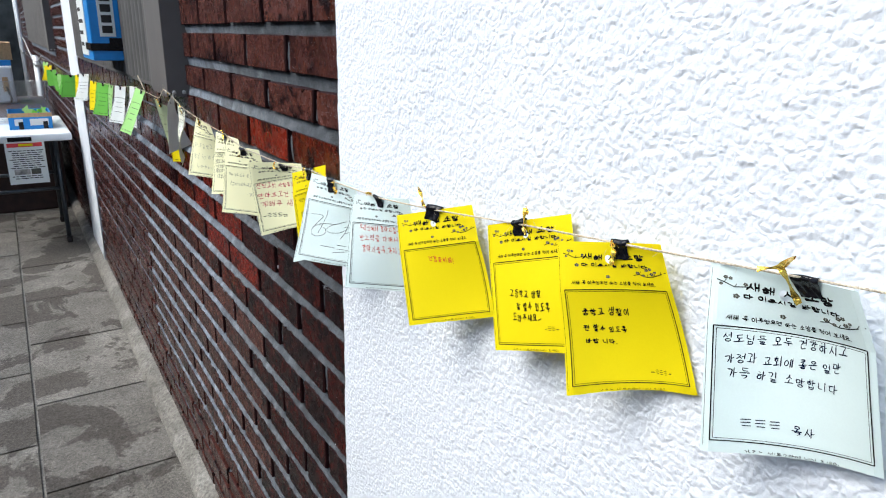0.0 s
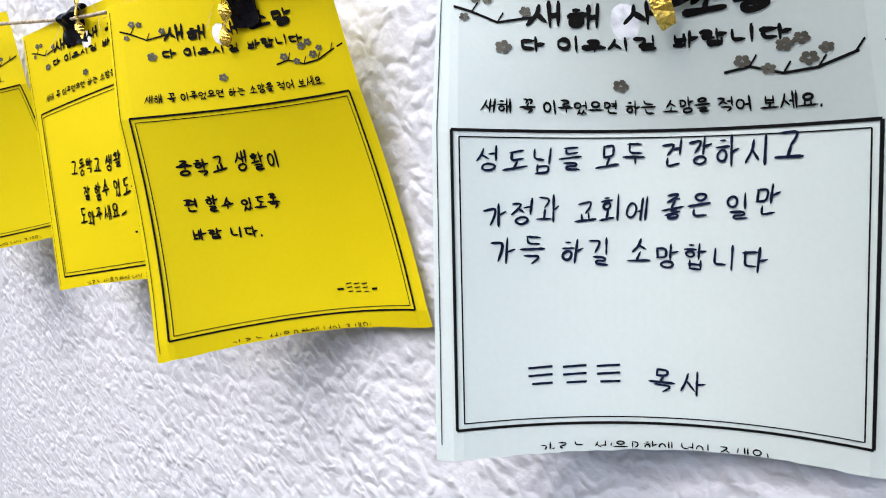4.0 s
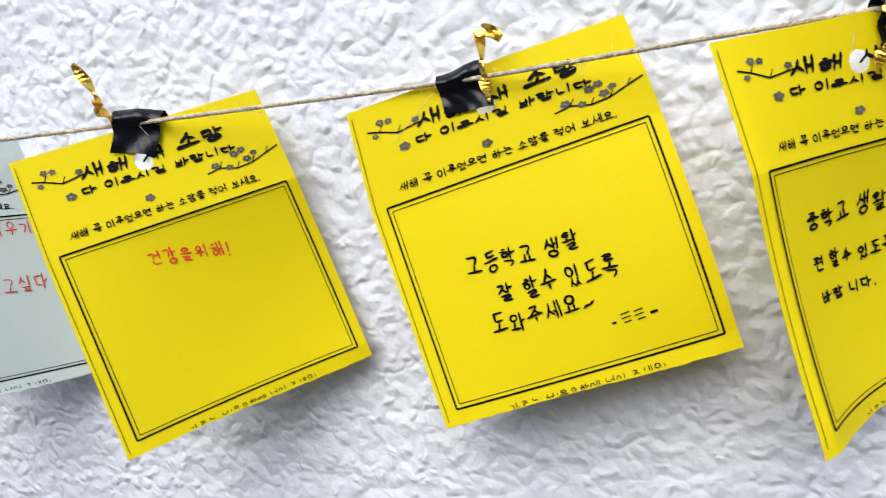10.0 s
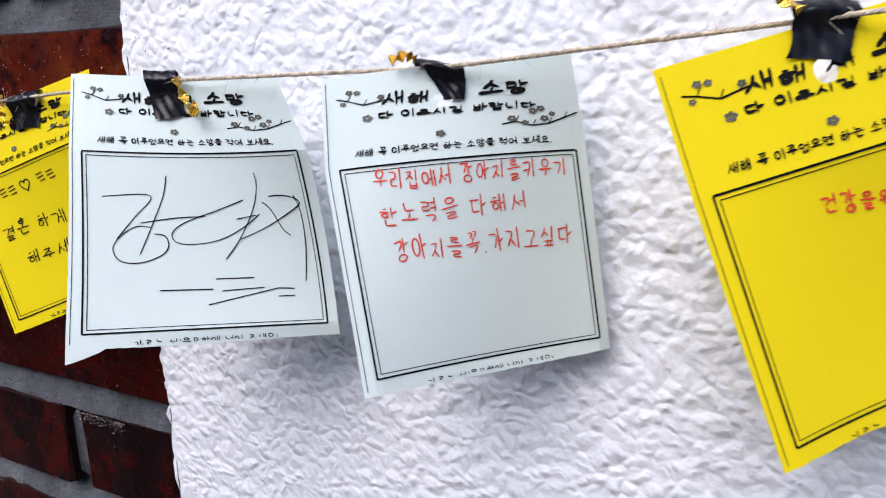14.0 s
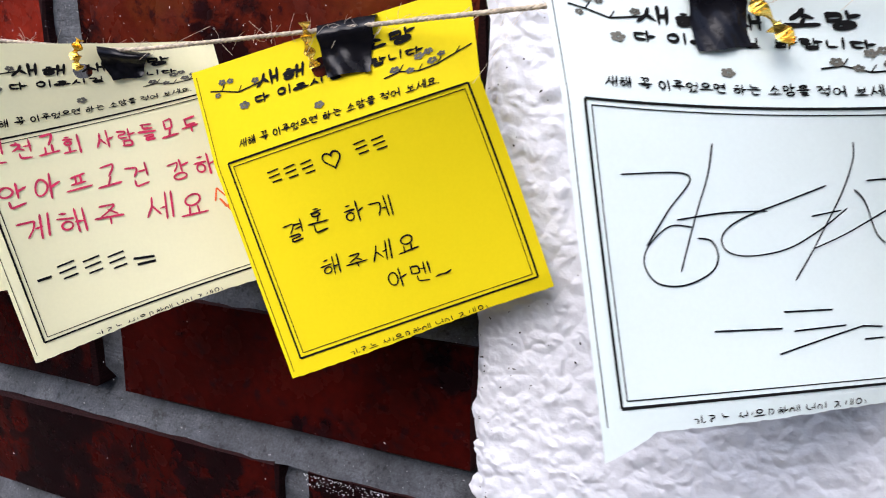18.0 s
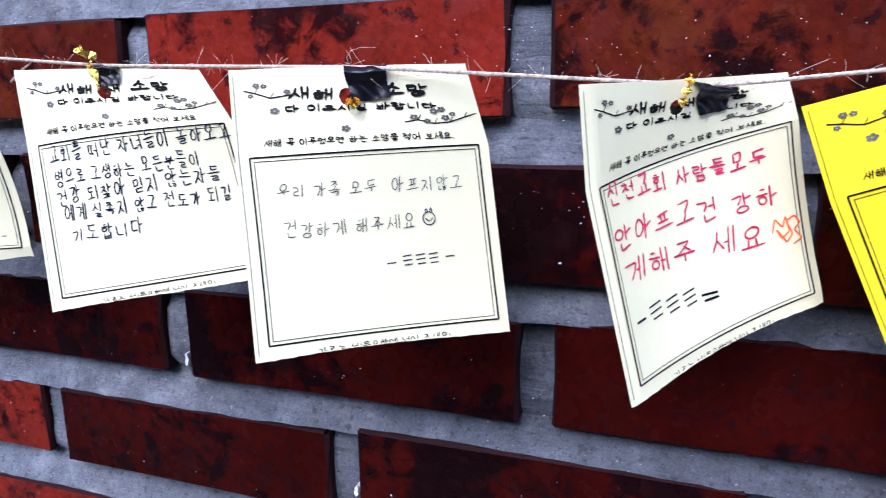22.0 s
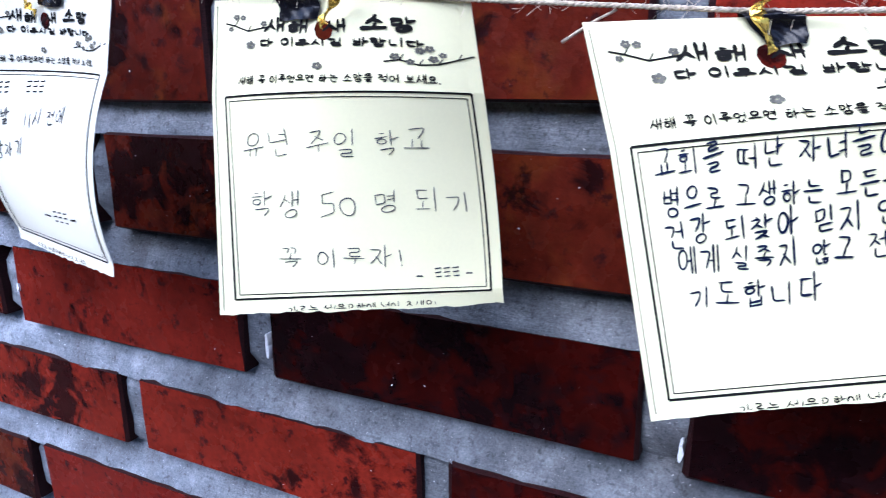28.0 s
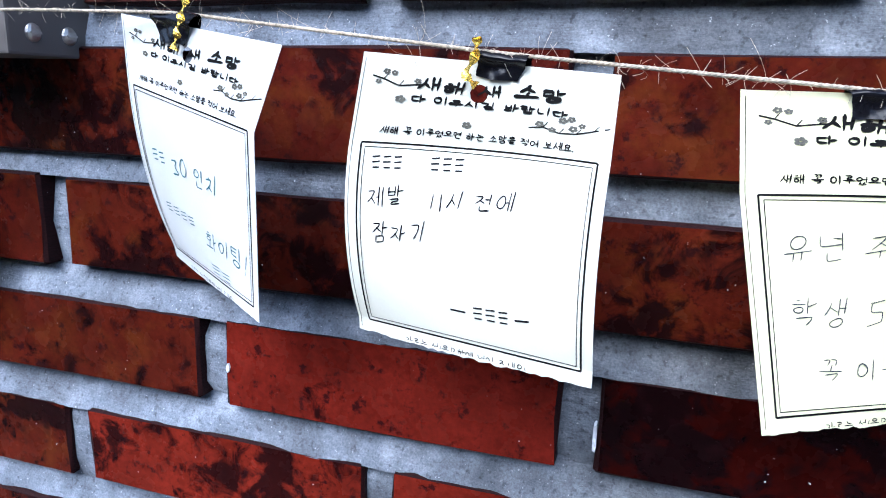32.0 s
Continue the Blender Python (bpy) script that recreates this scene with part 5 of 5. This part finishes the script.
# ---- far end of the passage ----
def other_side():
    # unseen wall, added to darken what the glazed bricks mirror
    plaster = simple("added_wall_dark", (0.075, 0.066, 0.060), 0.85, grain=4, amount=0.4, bump=0.4)
    w = part("added_wall_opposite", box((X_END, -2.75, 0.0), (5.0, -2.5, 2.3)), plaster)
    tagged(w, "added dark wall out of view that darkens reflections in the brick", "wall", kind="structure")


other_side()


def far_end():
    # backdrop added in place of the dark jumble at the end
    w = part("end_backdrop", box((X_END - 0.25, -2.6, 0), (X_END, 0.25, Z_TOP)), simple("backdrop_dark", (0.075, 0.08, 0.075), 0.8, grain=3, amount=0.5, bump=0.3))
    tagged(w, "dark grey backdrop wall added to close the passage", "wall", kind="structure")
    for i, x in enumerate((-7.45, -7.85, -11.6, -12.6)):
        root = thing("drainpipe", "white drainpipe fixed upright to the brick wall", "pipe", (x, -0.05, 0), "drainpipes")
        inv = Matrix.Translation(root.location).inverted()
        ob = link("pipe", *tube([(x, -0.045, 0.03), (x, -0.045, 1.05 if i < 2 else 2.6)], 0.022, 10), WHITE_PLASTIC, smooth=True)
        ob.parent, ob.matrix_parent_inverse = root, inv
        for z in (0.3, 0.95):
            ob = part("bracket", box((x - 0.03, -0.07, z), (x + 0.03, 0.004, z + 0.02), 0.003), STEEL)
            ob.parent, ob.matrix_parent_inverse = root, inv
    root = thing("white_cabinet", "white metal cabinet with a socket, far down the passage", "cabinet", (-6.4, -0.75, 0))
    inv = Matrix.Translation(root.location).inverted()
    for ob in (part("body", box((-6.7, -0.95, 0.70), (-6.2, -0.284, 1.012), 0.02), WHITE_PLASTIC),
               part("socket", box((-6.2, -0.368, 0.80), (-6.185, -0.325, 0.92), 0.004), BOARD),
               link("cable", *tube([(-6.18, -0.345, 0.84), (-6.165, -0.335, 0.80), (-6.17, -0.32, 0.74), (-6.16, -0.33, 0.712)], 0.008, 6), DARK, smooth=True)):
        ob.parent, ob.matrix_parent_inverse = root, inv
    b = part("cardboard_box", box((-6.6, -0.80, 1.060), (-6.25, -0.267, 1.204), 0.004), BOARD)
    tagged(b, "brown cardboard box stacked on a flat blue crate", "box")
    b = part("blue_crate", box((-6.65, -0.85, 1.012), (-6.23, -0.284, 1.060), 0.006), BLUE)
    tagged(b, "flat blue plastic crate on the white cabinet", "crate")
    b = part("dark_bench", box((-6.9, -1.6, 0.0), (-5.06, -0.06, 0.70), 0.01), simple("dark_redwood", (0.030, 0.012, 0.010), 0.6, grain=14, amount=0.5, bump=0.2))
    tagged(b, "dark red-brown bench in the shade behind the table", "bench")
    pts = [(-6.0 - 0.35 * q, -0.06, 1.10 - 0.10 * math.sin(q * 0.35)) for q in range(14)]
    c = link("cable", *tube(pts, 0.007, 6), simple("grey_cable", (0.45, 0.44, 0.42), 0.6), smooth=True)
    tagged(c, "grey cable sagging along the wall", "cable")


far_end()


# ---- paving slabs ----
def paving():
    root = thing("pavement", "grey stone paving slabs with damp stains", "pavement", (0, 0, 0), kind="structure")
    meshes = []
    r = random.Random(9)
    for _ in range(4):
        bm = bmesh.new()
        add_box(bm, (-0.5, -0.5, -0.5), (0.5, 0.5, 0.5))
        for v in bm.verts:
            if v.co.z > 0:
                v.co.x *= 0.992
                v.co.y *= 0.990
                v.co.z += r.uniform(-0.03, 0.03)
        me = bpy.data.meshes.new("slab")
        bm.to_mesh(me)
        bm.free()
        me.materials.append(PAVING)
        meshes.append(me)
    n = 0
    for ya, yb, shift in ((-0.427, -0.020, 0.083), (-1.012, -0.427, -0.215), (-1.597, -1.012, 0.083), (-2.182, -1.597, -0.215), (-2.5, -2.182, 0.083)):
        x = -7.195 + shift
        while x < 1.6:
            ob = new("slab", meshes[n % 4])
            ob.parent = root
            ob.location = (x + 0.2925, (ya + yb) / 2, -0.022 + r.uniform(-0.001, 0.001))
            ob.scale = (0.585 - 0.006, yb - ya - 0.006, 0.04)
            n += 1
            x += 0.585


paving()


# ---- brick wall: mortar bed, then bricks ----
def brick_wall():
    root = thing("wall_brick", "dark red glazed brick wall in running bond with wide grey mortar joints", "wall", (0, 0, 0), kind="structure")
    # mortar, with a slightly uneven face, pieces round the openings
    rects = [(-0.850, EDGE + 0.001, 0.0, Z_TOP, 0.009), (WIN1[0], WIN1[1], 0.0, WIN1[2], 0.03), (WIN1[0], WIN1[1], WIN1[3], Z_TOP, 0.05), (BAND[1] - 0.006, WIN1[0], 0.0, Z_TOP, 0.05),
             (WIN2[1], BAND[0] + 0.006, 0.0, Z_TOP, 0.05), (WIN2[0], WIN2[1], 0.0, WIN2[2], 0.05), (WIN2[0], WIN2[1], WIN2[3], Z_TOP, 0.05), (X_END, WIN2[0], 0.0, Z_TOP, 0.06)]
    for x0, x1, z0, z1, step in rects:
        nx, nz = max(1, int((x1 - x0) / step)), max(1, int((z1 - z0) / step))
        vs, fs = [], []
        for j in range(nz + 1):
            for i in range(nx + 1):
                x, z = x0 + (x1 - x0) * i / nx, z0 + (z1 - z0) * j / nz
                y = 0.0054 if 0.004 < (z - Z0) % H0 < BH - 0.002 else 0.0118
                vs.append((x, y - 0.0018 * noise.noise(Vector((x * 45, 0, z * 45))) - 0.0012 * noise.noise(Vector((x * 110, 3, z * 110))), z))
        w = nx + 1
        fs = [(j * w + i, j * w + i + 1, (j + 1) * w + i + 1, (j + 1) * w + i) for j in range(nz) for i in range(nx)]
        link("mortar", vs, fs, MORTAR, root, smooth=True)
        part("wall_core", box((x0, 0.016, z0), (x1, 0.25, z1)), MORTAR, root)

    # weathered bed joints: each slopes out towards the brick below it
    for k in range(-11, 9):
        zb = bed(k + 1) + {1: 0.005, 2: 0.008}.get(k, 0.002)
        out, deep = (0.0010, 0.0135) if k <= 0 else (0.0035, 0.0105) if k <= 2 else (0.0110, 0.0080)
        x0 = WIN1[0] if bed(k + 1) < WIN1[2] else WIN1[1]
        x0 = max(x0, -1.7)
        nx, nz = int((EDGE - x0) / 0.008), 7
        vs = []
        for j in range(nz + 1):
            f = j / nz
            for i in range(nx + 1):
                x = x0 + (EDGE + 0.001 - x0) * i / nx
                za = crest(k, x) - 0.0015
                z = za + (zb - za) * f
                y = out + (deep - out) * f ** 1.15 - 0.0016 * noise.noise(Vector((x * 60, k * 3.7, z * 60))) - 0.0010 * noise.noise(Vector((x * 170, 3, z * 170)))
                vs.append((x, y, z + 0.0010 * noise.noise(Vector((x * 40, k, 1)))))
        w = nx + 1
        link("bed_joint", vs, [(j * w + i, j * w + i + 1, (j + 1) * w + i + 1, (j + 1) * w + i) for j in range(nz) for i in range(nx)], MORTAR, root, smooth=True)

    def brick_shape(r):
        """One brick, a unit long and high: rubbed front edges, uneven face."""
        xs = (-0.5, -0.489, -0.25, 0.0, 0.25, 0.489, 0.5)
        zs = (-0.5, -0.475, 0.0, 0.475, 0.5)
        vs, fs = [], []
        for j, zj in enumerate(zs):
            for i, xi in enumerate(xs):
                x, z = xi, zj
                rim = i in (0, 6) or j in (0, 4)
                corner = i in (0, 6) and j in (0, 4)
                y = (0.0026 if corner else 0.0017) if rim else r.uniform(-0.0007, 0.0004)
                x, z = (x * 0.978, z * 0.87) if corner else (x, z)
                vs.append((x + (r.uniform(-0.005, 0.005) if 0 < i < 6 else r.uniform(-0.007, 0.004) * (1 if x > 0 else -1)), y, z + r.uniform(-0.018, 0.012) * (1 if z > 0 else -1) * (1 if j in (0, 4) else 0)))
        fs = [(j * 7 + i, j * 7 + i + 1, (j + 1) * 7 + i + 1, (j + 1) * 7 + i) for j in range(4) for i in range(6)]
        ring = [i for i in range(7)] + [j * 7 + 6 for j in range(1, 5)] + [28 + i for i in range(5, -1, -1)] + [j * 7 for j in range(3, 0, -1)]
        n = len(vs)
        vs += [(vs[k][0], 0.02, vs[k][2]) for k in ring]
        m = len(ring)
        fs += [(ring[q], n + q, n + (q + 1) % m, ring[(q + 1) % m]) for q in range(m)]
        return vs, fs

    r = random.Random(21)
    shapes = [brick_shape(r) for _ in range(14)]
    meshes = []
    for vs, fs in shapes:
        me = bpy.data.meshes.new("brick")
        me.from_pydata(vs, [], fs)
        me.materials.append(BRICK)
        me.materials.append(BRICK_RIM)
        # sides and outer ring get the rim colour with its painted shadow gap
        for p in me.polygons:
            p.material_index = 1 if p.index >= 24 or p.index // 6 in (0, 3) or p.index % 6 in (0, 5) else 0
        meshes.append(me)
    dark, dull, sheen = [], [], []
    for mat, shelf in ((BRICK_DARK, dark), (BRICK_DULL, dull), (BRICK_SHEEN, sheen)):
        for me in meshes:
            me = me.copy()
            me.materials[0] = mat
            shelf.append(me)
    far_v, far_f = [], []
    for k in range(K_LOW, K_TOP):
        z0 = bed(k)
        z1 = z0 + BH
        off = (-0.1785 if k % 2 == 0 else -0.0785) + {2: -0.004, 0: 0.0015, -1: 0.0015}.get(k, 0.0)
        n = -1
        while True:
            xr = off - L * n - GAP / 2
            xl = xr - (L - GAP)
            n += 1
            if xr < X_END:
                break
            xr = min(xr, EDGE - 0.002)
            if xl > EDGE - 0.02 or xr - xl < 0.012:
                continue
            spans = [(xl, xr)]
            for a, b, lo, hi in (WIN1, WIN2, (BAND[0], BAND[1], 0, 9)):
                if z1 > lo + 0.012 and z0 < hi - 0.012:
                    spans = [p for s0, s1 in spans for p in ((s0, min(s1, a - 0.004)), (max(s0, b + 0.004), s1)) if p[1] - p[0] > 0.015]
                    spans = [p for i, p in enumerate(spans) if p not in spans[:i]]
            for s0, s1 in spans:
                hi, z0 = crest(k, (s0 + s1) / 2), bed(k) + (0.006 if k == 3 else 0.0025 + 0.013 * (s0 / 2 + s1 / 2 + 0.45) if k == 2 else 0)
                if s1 < WIN1[1] and s0 > WIN1[0] and z0 < WIN1[2] < z1:
                    hi = WIN1[2] - 0.003
                q = r.randrange(14)
                cx, cz, sx, sz = (s0 + s1) / 2, (z0 + hi) / 2 + r.uniform(-0.0008, 0.0008), s1 - s0 + r.uniform(-0.002, 0.0015), hi - z0 + r.uniform(-0.0015, 0.0015)
                dy = r.uniform(-0.0012, 0.0012)
                if s0 > -1.45 and -9 <= k <= 6:
                    stock = meshes
                    # darker near the plaster than under the window: firing, plus shade put into colour
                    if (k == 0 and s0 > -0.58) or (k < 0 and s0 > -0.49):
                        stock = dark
                    # courses met at a grazing angle take the stock with painted sheen
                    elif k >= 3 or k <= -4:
                        stock = sheen
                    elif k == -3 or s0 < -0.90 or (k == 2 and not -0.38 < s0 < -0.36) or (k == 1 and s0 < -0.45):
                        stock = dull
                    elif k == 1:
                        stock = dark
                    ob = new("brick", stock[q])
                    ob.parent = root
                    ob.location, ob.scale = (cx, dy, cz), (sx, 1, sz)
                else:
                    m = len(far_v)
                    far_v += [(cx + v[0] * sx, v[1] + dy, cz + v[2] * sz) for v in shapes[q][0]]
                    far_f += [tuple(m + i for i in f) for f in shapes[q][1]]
    # flecks of white paint and lime on the bricks
    fv, ff = [], []
    for q in range(1480):
        # most are scattered thinly; a fine spray lies on the bricks beside the plaster
        spray = q > 420
        x, z = (-0.26 * r.random() ** 1.6, 1.10 + 0.22 * r.random()) if spray else (-1.3 * r.random() ** 1.2, r.uniform(0.72, 1.35))
        if q >= 1300:  # lime along the chipped top edge of the brick beside the plaster
            x, z = -0.030 - 0.040 * r.random(), 0.9835 - 0.006 * r.random() ** 2
        if q < 1300 and not 0.002 < (z - Z0) % H0 < BH - 0.002:
            continue
        s = r.uniform(0.00010, 0.00026) if spray else r.uniform(0.00018, 0.00045) if r.random() < 0.95 else r.uniform(0.0006, 0.0010)
        m, n = len(fv), 7
        t, turn = r.uniform(0.6, 1.9), r.uniform(0, 3)
        for i in range(n):
            a, c = s * math.cos(6.283 * i / n) * r.uniform(0.5, 1.2), s * t * math.sin(6.283 * i / n) * r.uniform(0.5, 1.2)
            fv.append((x + a * math.cos(turn) - c * math.sin(turn), -0.0018, z + a * math.sin(turn) + c * math.cos(turn)))
        ff.append(tuple(m + i for i in range(n)))
    tagged(link("paint_flecks", fv, ff, STUCCO, root), "flecks of white paint", kind="stuff")
    for x, z, h in ((-0.5685, 1.018, 0.008), (-0.3705, 1.010, 0.004), (-0.2705, 0.948, 0.003), (-0.766, 1.022, 0.003)):
        vs, n = [], 11
        for q in range(n):
            w = 6.283 * q / n
            vs.append((x + 0.0011 * math.cos(w) * r.uniform(0.5, 1.2), -0.0008, z + h * math.sin(w) * r.uniform(0.8, 1.1)))
        vs += [(vx, 0.012, vz) for vx, _, vz in vs]
        link("paint_drip", vs, [tuple(range(n))] + [(q, n + q, n + (q + 1) % n, (q + 1) % n) for q in range(n)], STUCCO, root, "smear of white paint on the joint")
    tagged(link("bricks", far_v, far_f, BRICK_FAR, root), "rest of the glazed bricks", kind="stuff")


brick_wall()
